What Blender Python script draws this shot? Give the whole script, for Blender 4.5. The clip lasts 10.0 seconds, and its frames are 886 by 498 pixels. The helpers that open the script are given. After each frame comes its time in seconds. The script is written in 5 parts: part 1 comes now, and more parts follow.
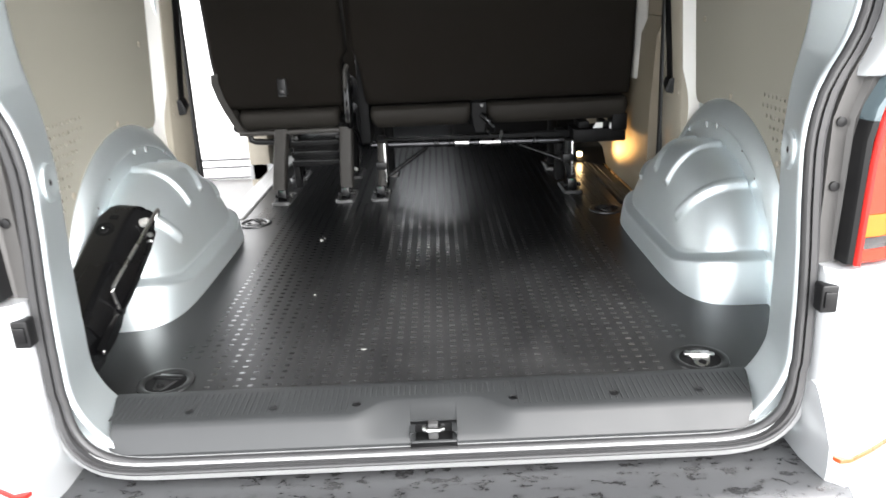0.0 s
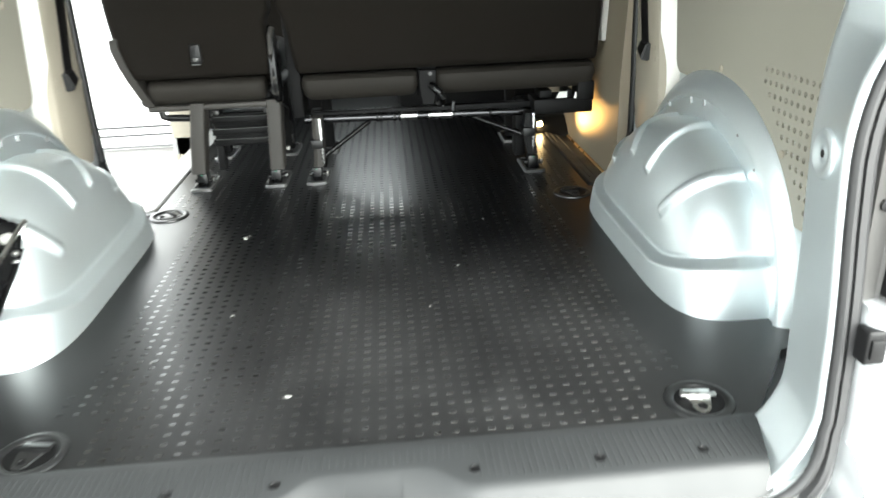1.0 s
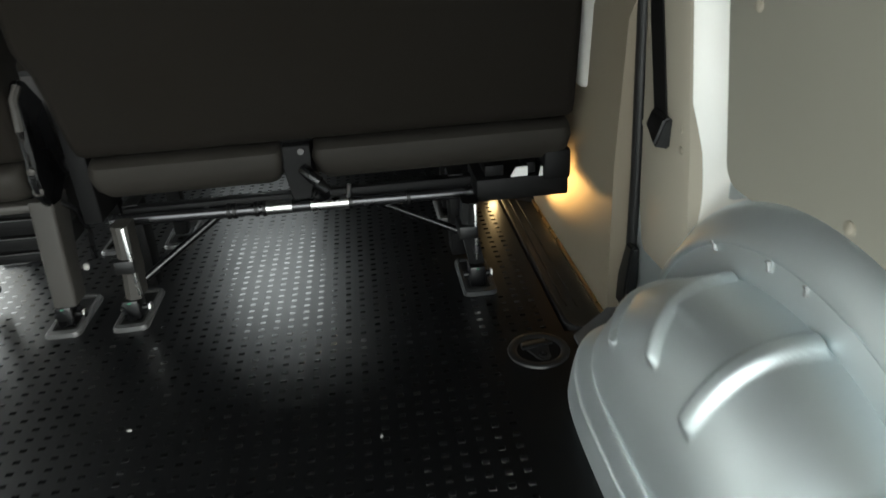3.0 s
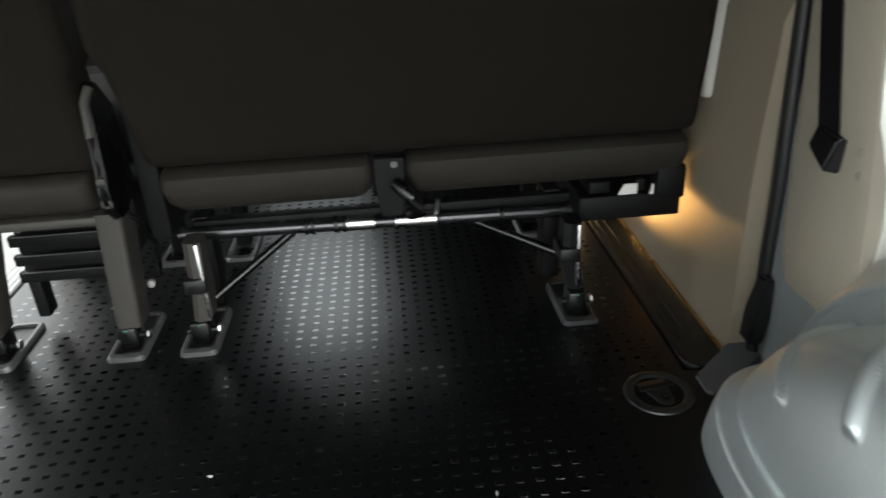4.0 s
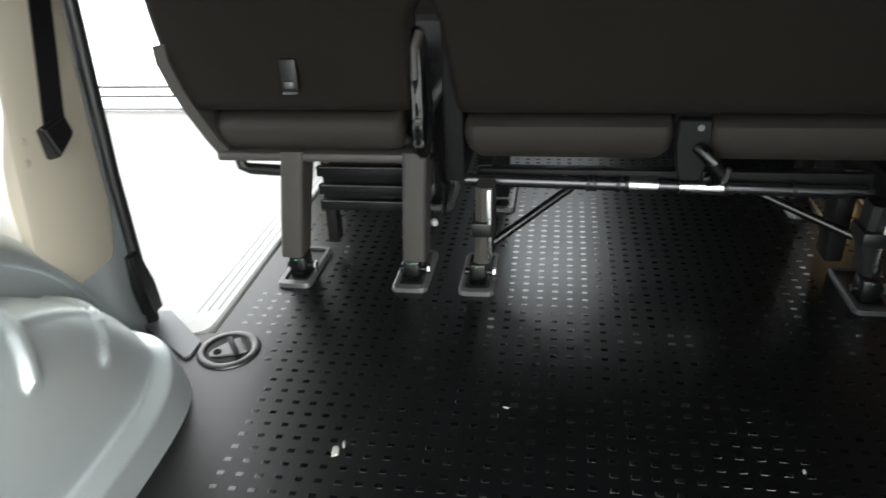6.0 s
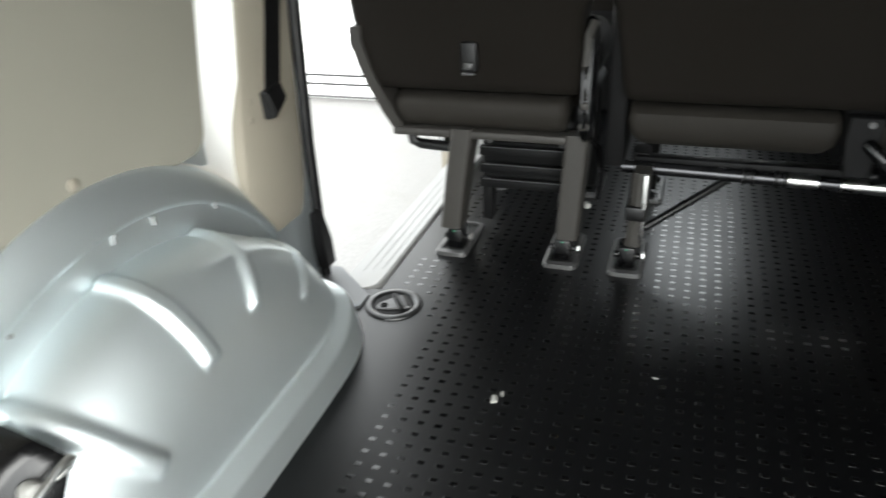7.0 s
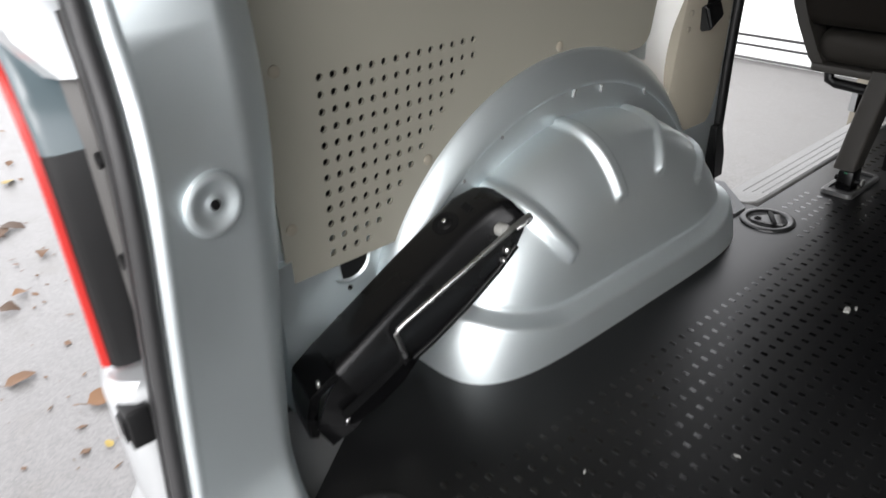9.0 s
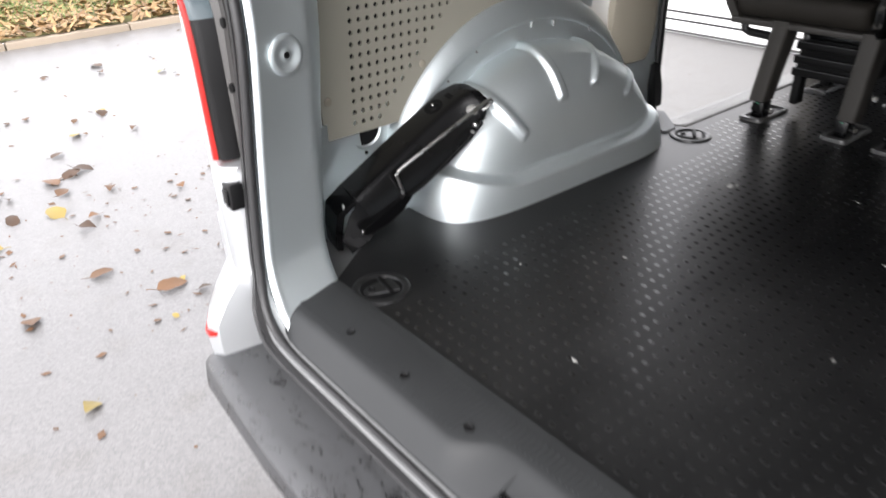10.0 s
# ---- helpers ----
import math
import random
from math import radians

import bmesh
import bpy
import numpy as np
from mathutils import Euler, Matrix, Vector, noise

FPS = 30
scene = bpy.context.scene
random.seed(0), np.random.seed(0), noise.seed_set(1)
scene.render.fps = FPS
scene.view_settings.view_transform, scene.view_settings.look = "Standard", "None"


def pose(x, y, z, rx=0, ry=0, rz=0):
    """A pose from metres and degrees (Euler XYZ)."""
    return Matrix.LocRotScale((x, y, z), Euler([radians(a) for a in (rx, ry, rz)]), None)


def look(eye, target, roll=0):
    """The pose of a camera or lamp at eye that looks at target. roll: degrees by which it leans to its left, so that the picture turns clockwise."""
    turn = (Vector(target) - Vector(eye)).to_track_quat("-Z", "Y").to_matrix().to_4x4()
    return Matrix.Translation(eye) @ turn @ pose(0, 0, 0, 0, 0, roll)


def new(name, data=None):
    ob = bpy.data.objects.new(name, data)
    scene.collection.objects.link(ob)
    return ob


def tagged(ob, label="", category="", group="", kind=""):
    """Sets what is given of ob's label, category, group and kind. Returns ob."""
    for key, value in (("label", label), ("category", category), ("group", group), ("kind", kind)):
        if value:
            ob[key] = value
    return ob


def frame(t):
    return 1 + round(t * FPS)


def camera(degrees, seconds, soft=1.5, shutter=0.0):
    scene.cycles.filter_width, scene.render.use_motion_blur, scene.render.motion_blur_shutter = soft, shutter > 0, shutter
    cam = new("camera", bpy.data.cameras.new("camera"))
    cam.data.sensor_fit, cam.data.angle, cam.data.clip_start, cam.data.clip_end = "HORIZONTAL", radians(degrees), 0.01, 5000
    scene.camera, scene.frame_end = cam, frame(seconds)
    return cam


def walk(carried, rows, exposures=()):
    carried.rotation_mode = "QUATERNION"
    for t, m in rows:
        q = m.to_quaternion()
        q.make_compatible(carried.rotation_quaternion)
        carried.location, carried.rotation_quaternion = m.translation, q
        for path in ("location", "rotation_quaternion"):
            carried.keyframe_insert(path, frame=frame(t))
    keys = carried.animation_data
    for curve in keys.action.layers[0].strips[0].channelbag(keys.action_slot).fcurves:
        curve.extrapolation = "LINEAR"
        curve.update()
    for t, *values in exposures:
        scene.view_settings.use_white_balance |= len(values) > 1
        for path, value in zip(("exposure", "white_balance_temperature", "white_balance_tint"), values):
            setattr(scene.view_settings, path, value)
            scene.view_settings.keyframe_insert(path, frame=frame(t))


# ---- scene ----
cam = camera(63.3, 10.0, shutter=0.5)
PATH = [
    (0.0, (0.0375, -1.0879, 0.7027), (0.0339, 0.6414, 0.1034), -2.6),
    (0.5, (0.0375, -0.9681, 0.7), (0.1007, 0.7283, 0.0174), -2.6),
    (1.0, (0.0677, -0.7631, 0.711), (0.1729, 0.9187, -0.0037), -2.5),
    (1.5, (0.2233, -0.5133, 0.7174), (0.3422, 1.1602, -0.0137), -2.5),
    (2.0, (0.3175, -0.2672, 0.7018), (0.4319, 1.4073, -0.0256), -2.7),
    (3.3, (0.3312, 0.2974, 0.7677), (0.4996, 1.9252, -0.0512), -3.4),
    (3.5, (0.2718, 0.3358, 0.7585), (0.4529, 1.9682, -0.0494), -3.0),
    (4.0, (0.1921, 0.3633, 0.7485), (0.3047, 2.0011, -0.0604), -3.0),
    (4.5, (0.1153, 0.388, 0.7366), (0.1043, 2.0185, -0.0924), -3.0),
    (5.0, (0.0494, 0.3852, 0.743), (-0.0586, 2.002, -0.1071), -3.2),
    (6.5, (-0.0769, 0.2663, 0.7466), (-0.4667, 1.8355, -0.1098), -2.8),
    (7.0, (-0.1098, 0.1958, 0.7457), (-0.657, 1.7239, -0.0988), -2.8),
    (7.5, (-0.1382, 0.118, 0.7466), (-0.9388, 1.5345, -0.0897), -2.5),
    (8.0, (-0.1418, 0.0567, 0.7421), (-1.163, 1.3203, -0.1007), -2.5),
    (8.5, (-0.1281, -0.021, 0.7347), (-1.2728, 1.0989, -0.151), -2.5),
    (9.0, (-0.0064, -0.1199, 0.7274), (-1.2362, 0.9022, -0.162), -2.5),
    (9.5, (0.204, -0.2342, 0.732), (-1.0824, 0.7174, -0.1565), -2.6),
    (10.0, (0.4493, -0.4182, 0.7183), (-0.8144, 0.5655, -0.1684), -2.3),
]
EXPOSURES = [(0, 3.27, 6500, 11), (0.5, 3.68, 6500, 7), (1.0, 3.8, 6500, 3), (2.0, 3.5, 6500, 1), (3.5, 3.1, 6500, 4), (5.0, 3.15, 6500, 8), (6.5, 3.45, 6500, 5), (7.5, 2.66, 6500, 8), (8.0, 2.42, 6500, 9), (8.5, 2.28, 6500, 6), (9.0, 2.23, 6500, 12), (9.5, 2.29, 6500, 14), (10.0, 2.38, 6500, 14)]
walk(cam, [(t, look(eye, target, roll)) for t, eye, target, roll in PATH], EXPOSURES)

# ---- world, sun and exposure ----
world = bpy.data.worlds.new("overcast_sky")
scene.world = world
world.use_nodes = True
wn, wl = world.node_tree.nodes, world.node_tree.links
sky = wn.new("ShaderNodeTexSky")
sky.sky_type = "NISHITA"
sky.sun_disc = False
sky.sun_elevation, sky.sun_rotation = radians(41), radians(145)
sky.dust_density = 1.0
grey = wn.new("ShaderNodeHueSaturation")
grey.inputs["Saturation"].default_value = 0.22
wl.new(sky.outputs[0], grey.inputs["Color"])
cloud = wn.new("ShaderNodeMix")
cloud.data_type = "RGBA"
cloud.inputs[0].default_value = 0.55
cloud.inputs[7].default_value = (5.0, 5.0, 5.0, 1)
wl.new(grey.outputs[0], cloud.inputs[6])
wl.new(cloud.outputs[2], wn["Background"].inputs[0])
wn["Background"].inputs[1].default_value = 0.15

sun = new("sun", bpy.data.lights.new("sun", "SUN"))
sun.data.energy, sun.data.angle, sun.data.color = 1.0, radians(50), (1.0, 0.98, 0.95)
sun.matrix_world = look((3.5, -5.0, 5.3), (0, 0, 0))


# ---- materials ----
def material(name, base, rough=0.5, metal=0.0, vary=0.12, scale=8.0, fine=180.0, bump=0.05, coat=0.0, tint=None, rough_vary=0.12, random_tint=0.0, spec=0.5):
    """A surface with soft stains at one scale and fine grain at another."""
    m = bpy.data.materials.new(name)
    m.use_nodes = True
    n, l = m.node_tree.nodes, m.node_tree.links
    b = n["Principled BSDF"]
    co = n.new("ShaderNodeTexCoord")
    big, small = n.new("ShaderNodeTexNoise"), n.new("ShaderNodeTexNoise")
    big.inputs["Scale"].default_value, big.inputs["Detail"].default_value = scale, 6
    small.inputs["Scale"].default_value, small.inputs["Detail"].default_value = fine, 3
    l.new(co.outputs["Object"], big.inputs["Vector"])
    l.new(co.outputs["Object"], small.inputs["Vector"])
    mix = n.new("ShaderNodeMix")
    mix.data_type = "RGBA"
    other = tint or tuple(min(1, c * (1 + 2 * vary)) for c in base)
    dark = tuple(c * (1 - vary) for c in base)
    mix.inputs[6].default_value, mix.inputs[7].default_value = (*dark, 1), (*other, 1)
    l.new(big.outputs["Fac"], mix.inputs[0])
    col = mix.outputs[2]
    if random_tint:
        info, hsv, rng = n.new("ShaderNodeObjectInfo"), n.new("ShaderNodeHueSaturation"), n.new("ShaderNodeMapRange")
        rng.inputs["To Min"].default_value, rng.inputs["To Max"].default_value = 1 - random_tint, 1 + random_tint
        l.new(info.outputs["Random"], rng.inputs["Value"])
        l.new(rng.outputs[0], hsv.inputs["Value"])
        l.new(col, hsv.inputs["Color"])
        col = hsv.outputs[0]
    l.new(col, b.inputs["Base Color"])
    rr = n.new("ShaderNodeMapRange")
    rr.inputs["To Min"].default_value, rr.inputs["To Max"].default_value = max(0.02, rough - rough_vary), min(1, rough + rough_vary)
    l.new(big.outputs["Fac"], rr.inputs["Value"])
    l.new(rr.outputs[0], b.inputs["Roughness"])
    b.inputs["Metallic"].default_value = metal
    b.inputs["Specular IOR Level"].default_value = spec
    b.inputs["Coat Weight"].default_value = coat
    b.inputs["Coat Roughness"].default_value = 0.12 if rough < 0.5 else 0.33
    if bump:
        bp = n.new("ShaderNodeBump")
        bp.inputs["Strength"].default_value, bp.inputs["Distance"].default_value = bump, 0.002
        l.new(small.outputs["Fac"], bp.inputs["Height"])
        l.new(bp.outputs[0], b.inputs["Normal"])
    return m


def glow(name, colour, strength):
    m = bpy.data.materials.new(name)
    m.use_nodes = True
    b = m.node_tree.nodes["Principled BSDF"]
    b.inputs["Base Color"].default_value = (*colour, 1)
    b.inputs["Emission Color"].default_value = (*colour, 1)
    b.inputs["Emission Strength"].default_value = strength
    return m


def glass(name, colour, rough=0.03, through_=1.0):
    m = bpy.data.materials.new(name)
    m.use_nodes = True
    b = m.node_tree.nodes["Principled BSDF"]
    b.inputs["Base Color"].default_value = (*colour, 1)
    b.inputs["Transmission Weight"].default_value = through_
    b.inputs["Roughness"].default_value = rough
    b.inputs["IOR"].default_value = 1.45
    return m


SILVER = material("silver_paint", (0.69, 0.75, 0.765), 0.49, 0.90, 0.05, 5, 900, 0.02, coat=0.06, rough_vary=0.05)
# darker than the flange paint: the lamp's shade is put into this colour
RECESS_SHADE = material("lamp_recess_shade", (0.07, 0.068, 0.066), 0.5, 0.3, 0.08, 9, 500, 0.03)
DARK = material("matt_black_steel", (0.0025, 0.0025, 0.0027), 0.6, 0.0, 0.2, 9, 500, 0.08, spec=0.18)
BODY = material("body_paint", (0.46, 0.475, 0.485), 0.3, 0.5, 0.04, 3, 900, 0.01, coat=0.4, rough_vary=0.05)
PRIMER = material("flange_paint", (0.29, 0.295, 0.295), 0.45, 0.3, 0.08, 9, 500, 0.03)
PANEL = material("hardboard", (0.2664, 0.2553, 0.2146), 0.55, 0.0, 0.07, 3, 700, 0.06)
TRIM = material("beige_trim", (0.2738, 0.2479, 0.1998), 0.6, 0.0, 0.06, 4, 900, 0.1)
# paler copy of the silver: daylight on the column is put into its colour
LIT_PAINT = material("lit_pale_paint", (0.80, 0.795, 0.765), 0.40, 0.40, 0.04, 5, 900, 0.02, coat=0.25, rough_vary=0.04)
DOORTRIM = material("door_trim_plastic", (0.1776, 0.1517, 0.111), 0.6, 0.0, 0.06, 4, 900, 0.1)
MATTING = material("rubber_mat", (0.0018, 0.0020, 0.0023), 0.33, 0.0, 0.25, 3.5, 420, 0.05, rough_vary=0.04, spec=0.33)


def dusty(m, dust):
    """Grey dust trodden in near the loading edge, in uneven smears."""
    n, l = m.node_tree.nodes, m.node_tree.links
    b = n["Principled BSDF"]
    src = b.inputs["Base Color"].links[0].from_socket
    co, mp, nz, sep = n.new("ShaderNodeNewGeometry"), n.new("ShaderNodeMapping"), n.new("ShaderNodeTexNoise"), n.new("ShaderNodeSeparateXYZ")
    mp.inputs["Scale"].default_value = (3.2, 2.0, 1)
    l.new(co.outputs["Position"], mp.inputs["Vector"])
    l.new(mp.outputs[0], nz.inputs["Vector"])
    nz.inputs["Scale"].default_value, nz.inputs["Detail"].default_value, nz.inputs["Distortion"].default_value = 1.6, 9, 0.6
    l.new(co.outputs["Position"], sep.inputs[0])
    wear, add, mix = n.new("ShaderNodeMapRange"), n.new("ShaderNodeMapRange"), n.new("ShaderNodeMix")
    wear.interpolation_type = "SMOOTHSTEP"
    wear.inputs["From Min"].default_value, wear.inputs["From Max"].default_value = 1.02, 0.38
    l.new(sep.outputs["Y"], wear.inputs["Value"])
    add.inputs["From Min"].default_value, add.inputs["From Max"].default_value = 0.12, 0.72
    l.new(nz.outputs["Fac"], add.inputs["Value"])
    mul = n.new("ShaderNodeMath")
    mul.operation = "MULTIPLY"
    path = n.new("ShaderNodeMapRange")
    path.interpolation_type = "SMOOTHSTEP"
    path.inputs["From Min"].default_value, path.inputs["From Max"].default_value = -0.45, -0.02
    path.inputs["To Min"].default_value = 0.3
    l.new(sep.outputs["X"], path.inputs["Value"])
    both = n.new("ShaderNodeMath")
    both.operation = "MULTIPLY"
    l.new(wear.outputs[0], both.inputs[0])
    l.new(path.outputs[0], both.inputs[1])
    l.new(both.outputs[0], mul.inputs[0])
    l.new(add.outputs[0], mul.inputs[1])
    mix.data_type = "RGBA"
    l.new(mul.outputs[0], mix.inputs[0])
    l.new(src, mix.inputs[6])
    mix.inputs[7].default_value = (*dust, 1)
    l.new(mix.outputs[2], b.inputs["Base Color"])
    # the dust's soft bloom at low angles
    soft = n.new("ShaderNodeMath")
    soft.operation = "MULTIPLY"
    soft.inputs[1].default_value = 0.17
    l.new(mul.outputs[0], soft.inputs[0])
    l.new(soft.outputs[0], b.inputs["Sheen Weight"])
    b.inputs["Sheen Roughness"].default_value = 0.45


dusty(MATTING, (0.0065, 0.0066, 0.0066))
STUD = material("mat_stud", (0.0018, 0.0020, 0.0023), 0.14, 0.0, 0.0, 12, 500, 0.02, spec=0.55, rough_vary=0.0)
dusty(STUD, (0.010, 0.0101, 0.010))
SILLPL = material("sill_plastic", (0.020, 0.0213, 0.022), 0.50, 0.0, 0.12, 8, 700, 0.12, spec=0.42)
EYE = material("lashing_eye_plastic", (0.009, 0.0093, 0.0096), 0.34, 0.0, 0.15, 12, 600, 0.06, spec=0.5)
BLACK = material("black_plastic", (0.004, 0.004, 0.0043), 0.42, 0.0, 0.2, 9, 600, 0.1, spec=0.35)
GLOSS = material("black_lacquer", (0.0025, 0.0025, 0.0028), 0.27, 0.0, 0.2, 7, 300, 0.03, coat=0.05, spec=0.34)
RUBBER = material("rubber_seal", (0.0222, 0.0222, 0.0229), 0.5, 0.0, 0.2, 14, 500, 0.1)
COVER = material("leg_cover", (0.0252, 0.0229, 0.02), 0.6, 0.0, 0.08, 9, 900, 0.12)
CLOTH = material("seat_back_cloth", (0.0062, 0.0048, 0.0034), 0.9, 0.0, 0.12, 5, 1300, 0.3, spec=0.18)
# lighter copy of the back cloth: light caught on the roll is painted in
LIT_ROLL = material("lit_roll_cloth", (0.0125, 0.0105, 0.0080), 0.75, 0.0, 0.12, 5, 1100, 0.25, spec=0.35)
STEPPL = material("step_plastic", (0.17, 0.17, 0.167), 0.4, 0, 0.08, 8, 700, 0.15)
GREEN = material("green_marker", (0.02, 0.17, 0.09), 0.4, 0.0, 0.1, 30, 500, 0.02)
LAMPLIT = material("lamplit_strip", (0.75, 0.52, 0.24), 0.3, 1.0, 0.1, 20, 600, 0.05)
STEEL = material("bare_steel", (0.55, 0.55, 0.54), 0.28, 1.0, 0.1, 20, 600, 0.05)
GREYPL = material("grey_plate", (0.0888, 0.0888, 0.0888), 0.4, 0.5, 0.1, 12, 500, 0.08)
WHITE = material("white_car_paint", (0.8, 0.8, 0.79), 0.25, 0.0, 0.03, 2, 500, 0.01, coat=0.5)
RED = glass("red_lens", (0.70, 0.035, 0.012), 0.12, 0.3)
AMBER = glass("amber_lens", (0.85, 0.16, 0.012), 0.15, 0.35)
SCREEN = glass("tinted_screen", (0.93, 0.98, 1.0), 0.0)
SCREEN.node_tree.nodes["Principled BSDF"].inputs["IOR"].default_value = 1.06
CLEAR = glass("clear_glass", (0.95, 0.97, 0.97))
REDREF = material("red_reflector", (0.36, 0.012, 0.008), 0.35, 0, 0.1, 30, 900, 0.2, coat=0.15, spec=0.3)
ORANGE = material("orange_reflector", (0.6, 0.075, 0.015), 0.3, 0, 0.1, 30, 900, 0.2, coat=0.5)
HAZE = material("milky_lamp_plastic", (0.0666, 0.0925, 0.1036), 0.3, 0, 0.1, 9, 500, 0.03, coat=0.4)
FOOT = material("foot_plate_paint", (0.11, 0.115, 0.12), 0.5, 0.3, 0.1, 9, 500, 0.05)
# beige trim made paler, with daylight put into its colour
LIT_TRIM = material("lit_trim", (0.3848, 0.3774, 0.3552), 0.55, 0.0, 0.05, 4, 900, 0.08)
CEIL = material("headliner", (0.13, 0.13, 0.125), 0.9, 0, 0.05, 5, 800, 0.2)
CONCRETE = material("kerb_concrete", (0.22, 0.18, 0.135), 0.8, 0, 0.15, 4, 90, 0.4)
LAMP = glow("step_lamp_lens", (1.0, 0.66, 0.30), 9.0)
LEAF = material("dry_leaf", (0.075, 0.036, 0.014), 0.6, 0, 0.3, 14, 200, 0.3, random_tint=0.55)
LEAFY = material("yellow_leaf", (0.222, 0.1628, 0.037), 0.55, 0, 0.2, 14, 200, 0.3, random_tint=0.3)
CRUMB = material("white_crumb", (0.2812, 0.2812, 0.2664), 0.6, 0, 0.1, 60, 600, 0.2)


def asphalt():
    """Wet asphalt: pale stones in a dark binder, damp patches that shine, and stains."""
    m = material("wet_asphalt", (0.106, 0.103, 0.101), 0.34, 0, 0.18, 0.9, 230, 0.6, rough_vary=0.16, spec=0.85)
    n, l = m.node_tree.nodes, m.node_tree.links
    b = n["Principled BSDF"]
    src = b.inputs["Base Color"].links[0].from_socket
    co = n.new("ShaderNodeTexCoord")
    grit, spot = n.new("ShaderNodeTexVoronoi"), n.new("ShaderNodeTexNoise")
    grit.inputs["Scale"].default_value = 160
    spot.inputs["Scale"].default_value, spot.inputs["Detail"].default_value = 5.5, 8
    l.new(co.outputs["Object"], grit.inputs["Vector"])
    l.new(co.outputs["Object"], spot.inputs["Vector"])
    ramp = n.new("ShaderNodeValToRGB")
    ramp.color_ramp.elements[0].position, ramp.color_ramp.elements[0].color = 0.30, (0.88, 0.86, 0.83, 1)
    ramp.color_ramp.elements[1].position, ramp.color_ramp.elements[1].color = 0.44, (1, 1, 1, 1)
    l.new(spot.outputs["Fac"], ramp.inputs[0])
    stone = n.new("ShaderNodeMapRange")
    stone.inputs["To Min"].default_value, stone.inputs["To Max"].default_value = 0.75, 1.3
    l.new(grit.outputs["Color"], stone.inputs["Value"])
    m1, m2 = n.new("ShaderNodeMix"), n.new("ShaderNodeMix")
    for x in (m1, m2):
        x.data_type, x.blend_type = "RGBA", "MULTIPLY"
        x.inputs[0].default_value = 1.0
    l.new(src, m1.inputs[6])
    l.new(ramp.outputs[0], m1.inputs[7])
    l.new(m1.outputs[2], m2.inputs[6])
    l.new(stone.outputs[0], m2.inputs[7])
    l.new(m2.outputs[2], b.inputs["Base Color"])
    return m


def litter():
    """Leaf litter: warm patches of several browns and some moss."""
    m = bpy.data.materials.new("leaf_litter")
    m.use_nodes = True
    n, l = m.node_tree.nodes, m.node_tree.links
    b = n["Principled BSDF"]
    geo, ramp = n.new("ShaderNodeNewGeometry"), n.new("ShaderNodeValToRGB")
    l.new(geo.outputs["Random Per Island"], ramp.inputs[0])
    e = ramp.color_ramp.elements
    e[0].position, e[0].color = 0.0, (0.1094, 0.0582, 0.0234, 1)
    e[1].position, e[1].color = 1.0, (0.3402, 0.2315, 0.1053, 1)
    for p, c in ((0.3, (0.2201, 0.1306, 0.0533, 1)), (0.6, (0.2795, 0.1846, 0.0767, 1)), (0.8, (0.1701, 0.1051, 0.0481, 1))):
        x = e.new(p)
        x.color = c
    l.new(ramp.outputs[0], b.inputs["Base Color"])
    b.inputs["Roughness"].default_value = 0.6
    return m


ASPHALT, LITTER = asphalt(), litter()
SOIL = material("verge_soil", (0.14, 0.10, 0.05), 0.9, 0, 0.4, 3, 60, 0.6, tint=(0.16, 0.17, 0.05))


# ---- building blocks ----
def part(name, bm, mat_, parent=None, label="", smooth=True):
    """Links a bmesh as one mesh object, under a parent when given."""
    bmesh.ops.recalc_face_normals(bm, faces=bm.faces)
    me = bpy.data.meshes.new(name)
    bm.to_mesh(me)
    bm.free()
    me.materials.append(mat_)
    if smooth:
        me.shade_smooth()
        me.set_sharp_from_angle(angle=radians(38))
    ob = new(name, me)
    if parent is not None:
        ob.parent = parent
    if label:
        ob["label"] = label
    return ob


def thing(name, label, category, group="", kind="", at=(0, 0, 0)):
    ob = new(name)
    ob.empty_display_size = 0.05
    ob.location = at
    return tagged(ob, label, category, group, kind)


def box(bm, x0, x1, y0, y1, z0, z1, bevel=0.0, seg=2, m=None):
    v = bmesh.ops.create_cube(bm, size=1, matrix=Matrix.Translation(((x0 + x1) / 2, (y0 + y1) / 2, (z0 + z1) / 2)) @ Matrix.Diagonal((abs(x1 - x0), abs(y1 - y0), abs(z1 - z0), 1)))["verts"]
    if bevel:
        e = list({e for q in v for e in q.link_edges})
        v = bmesh.ops.bevel(bm, geom=e, offset=bevel, segments=seg, affect="EDGES", profile=0.5)["verts"]
        v = list({q for q in v})
    if m is not None:
        bmesh.ops.transform(bm, matrix=m, verts=v)
    return bm


def boxed(*a, **k):
    return box(bmesh.new(), *a, **k)


def rod(bm, p0, p1, r, r1=None, n=14):
    p0, p1 = Vector(p0), Vector(p1)
    d = p1 - p0
    m = Matrix.Translation((p0 + p1) / 2) @ d.to_track_quat("Z", "Y").to_matrix().to_4x4()
    bmesh.ops.create_cone(bm, cap_ends=True, segments=n, radius1=r, radius2=r if r1 is None else r1, depth=d.length, matrix=m)
    return bm


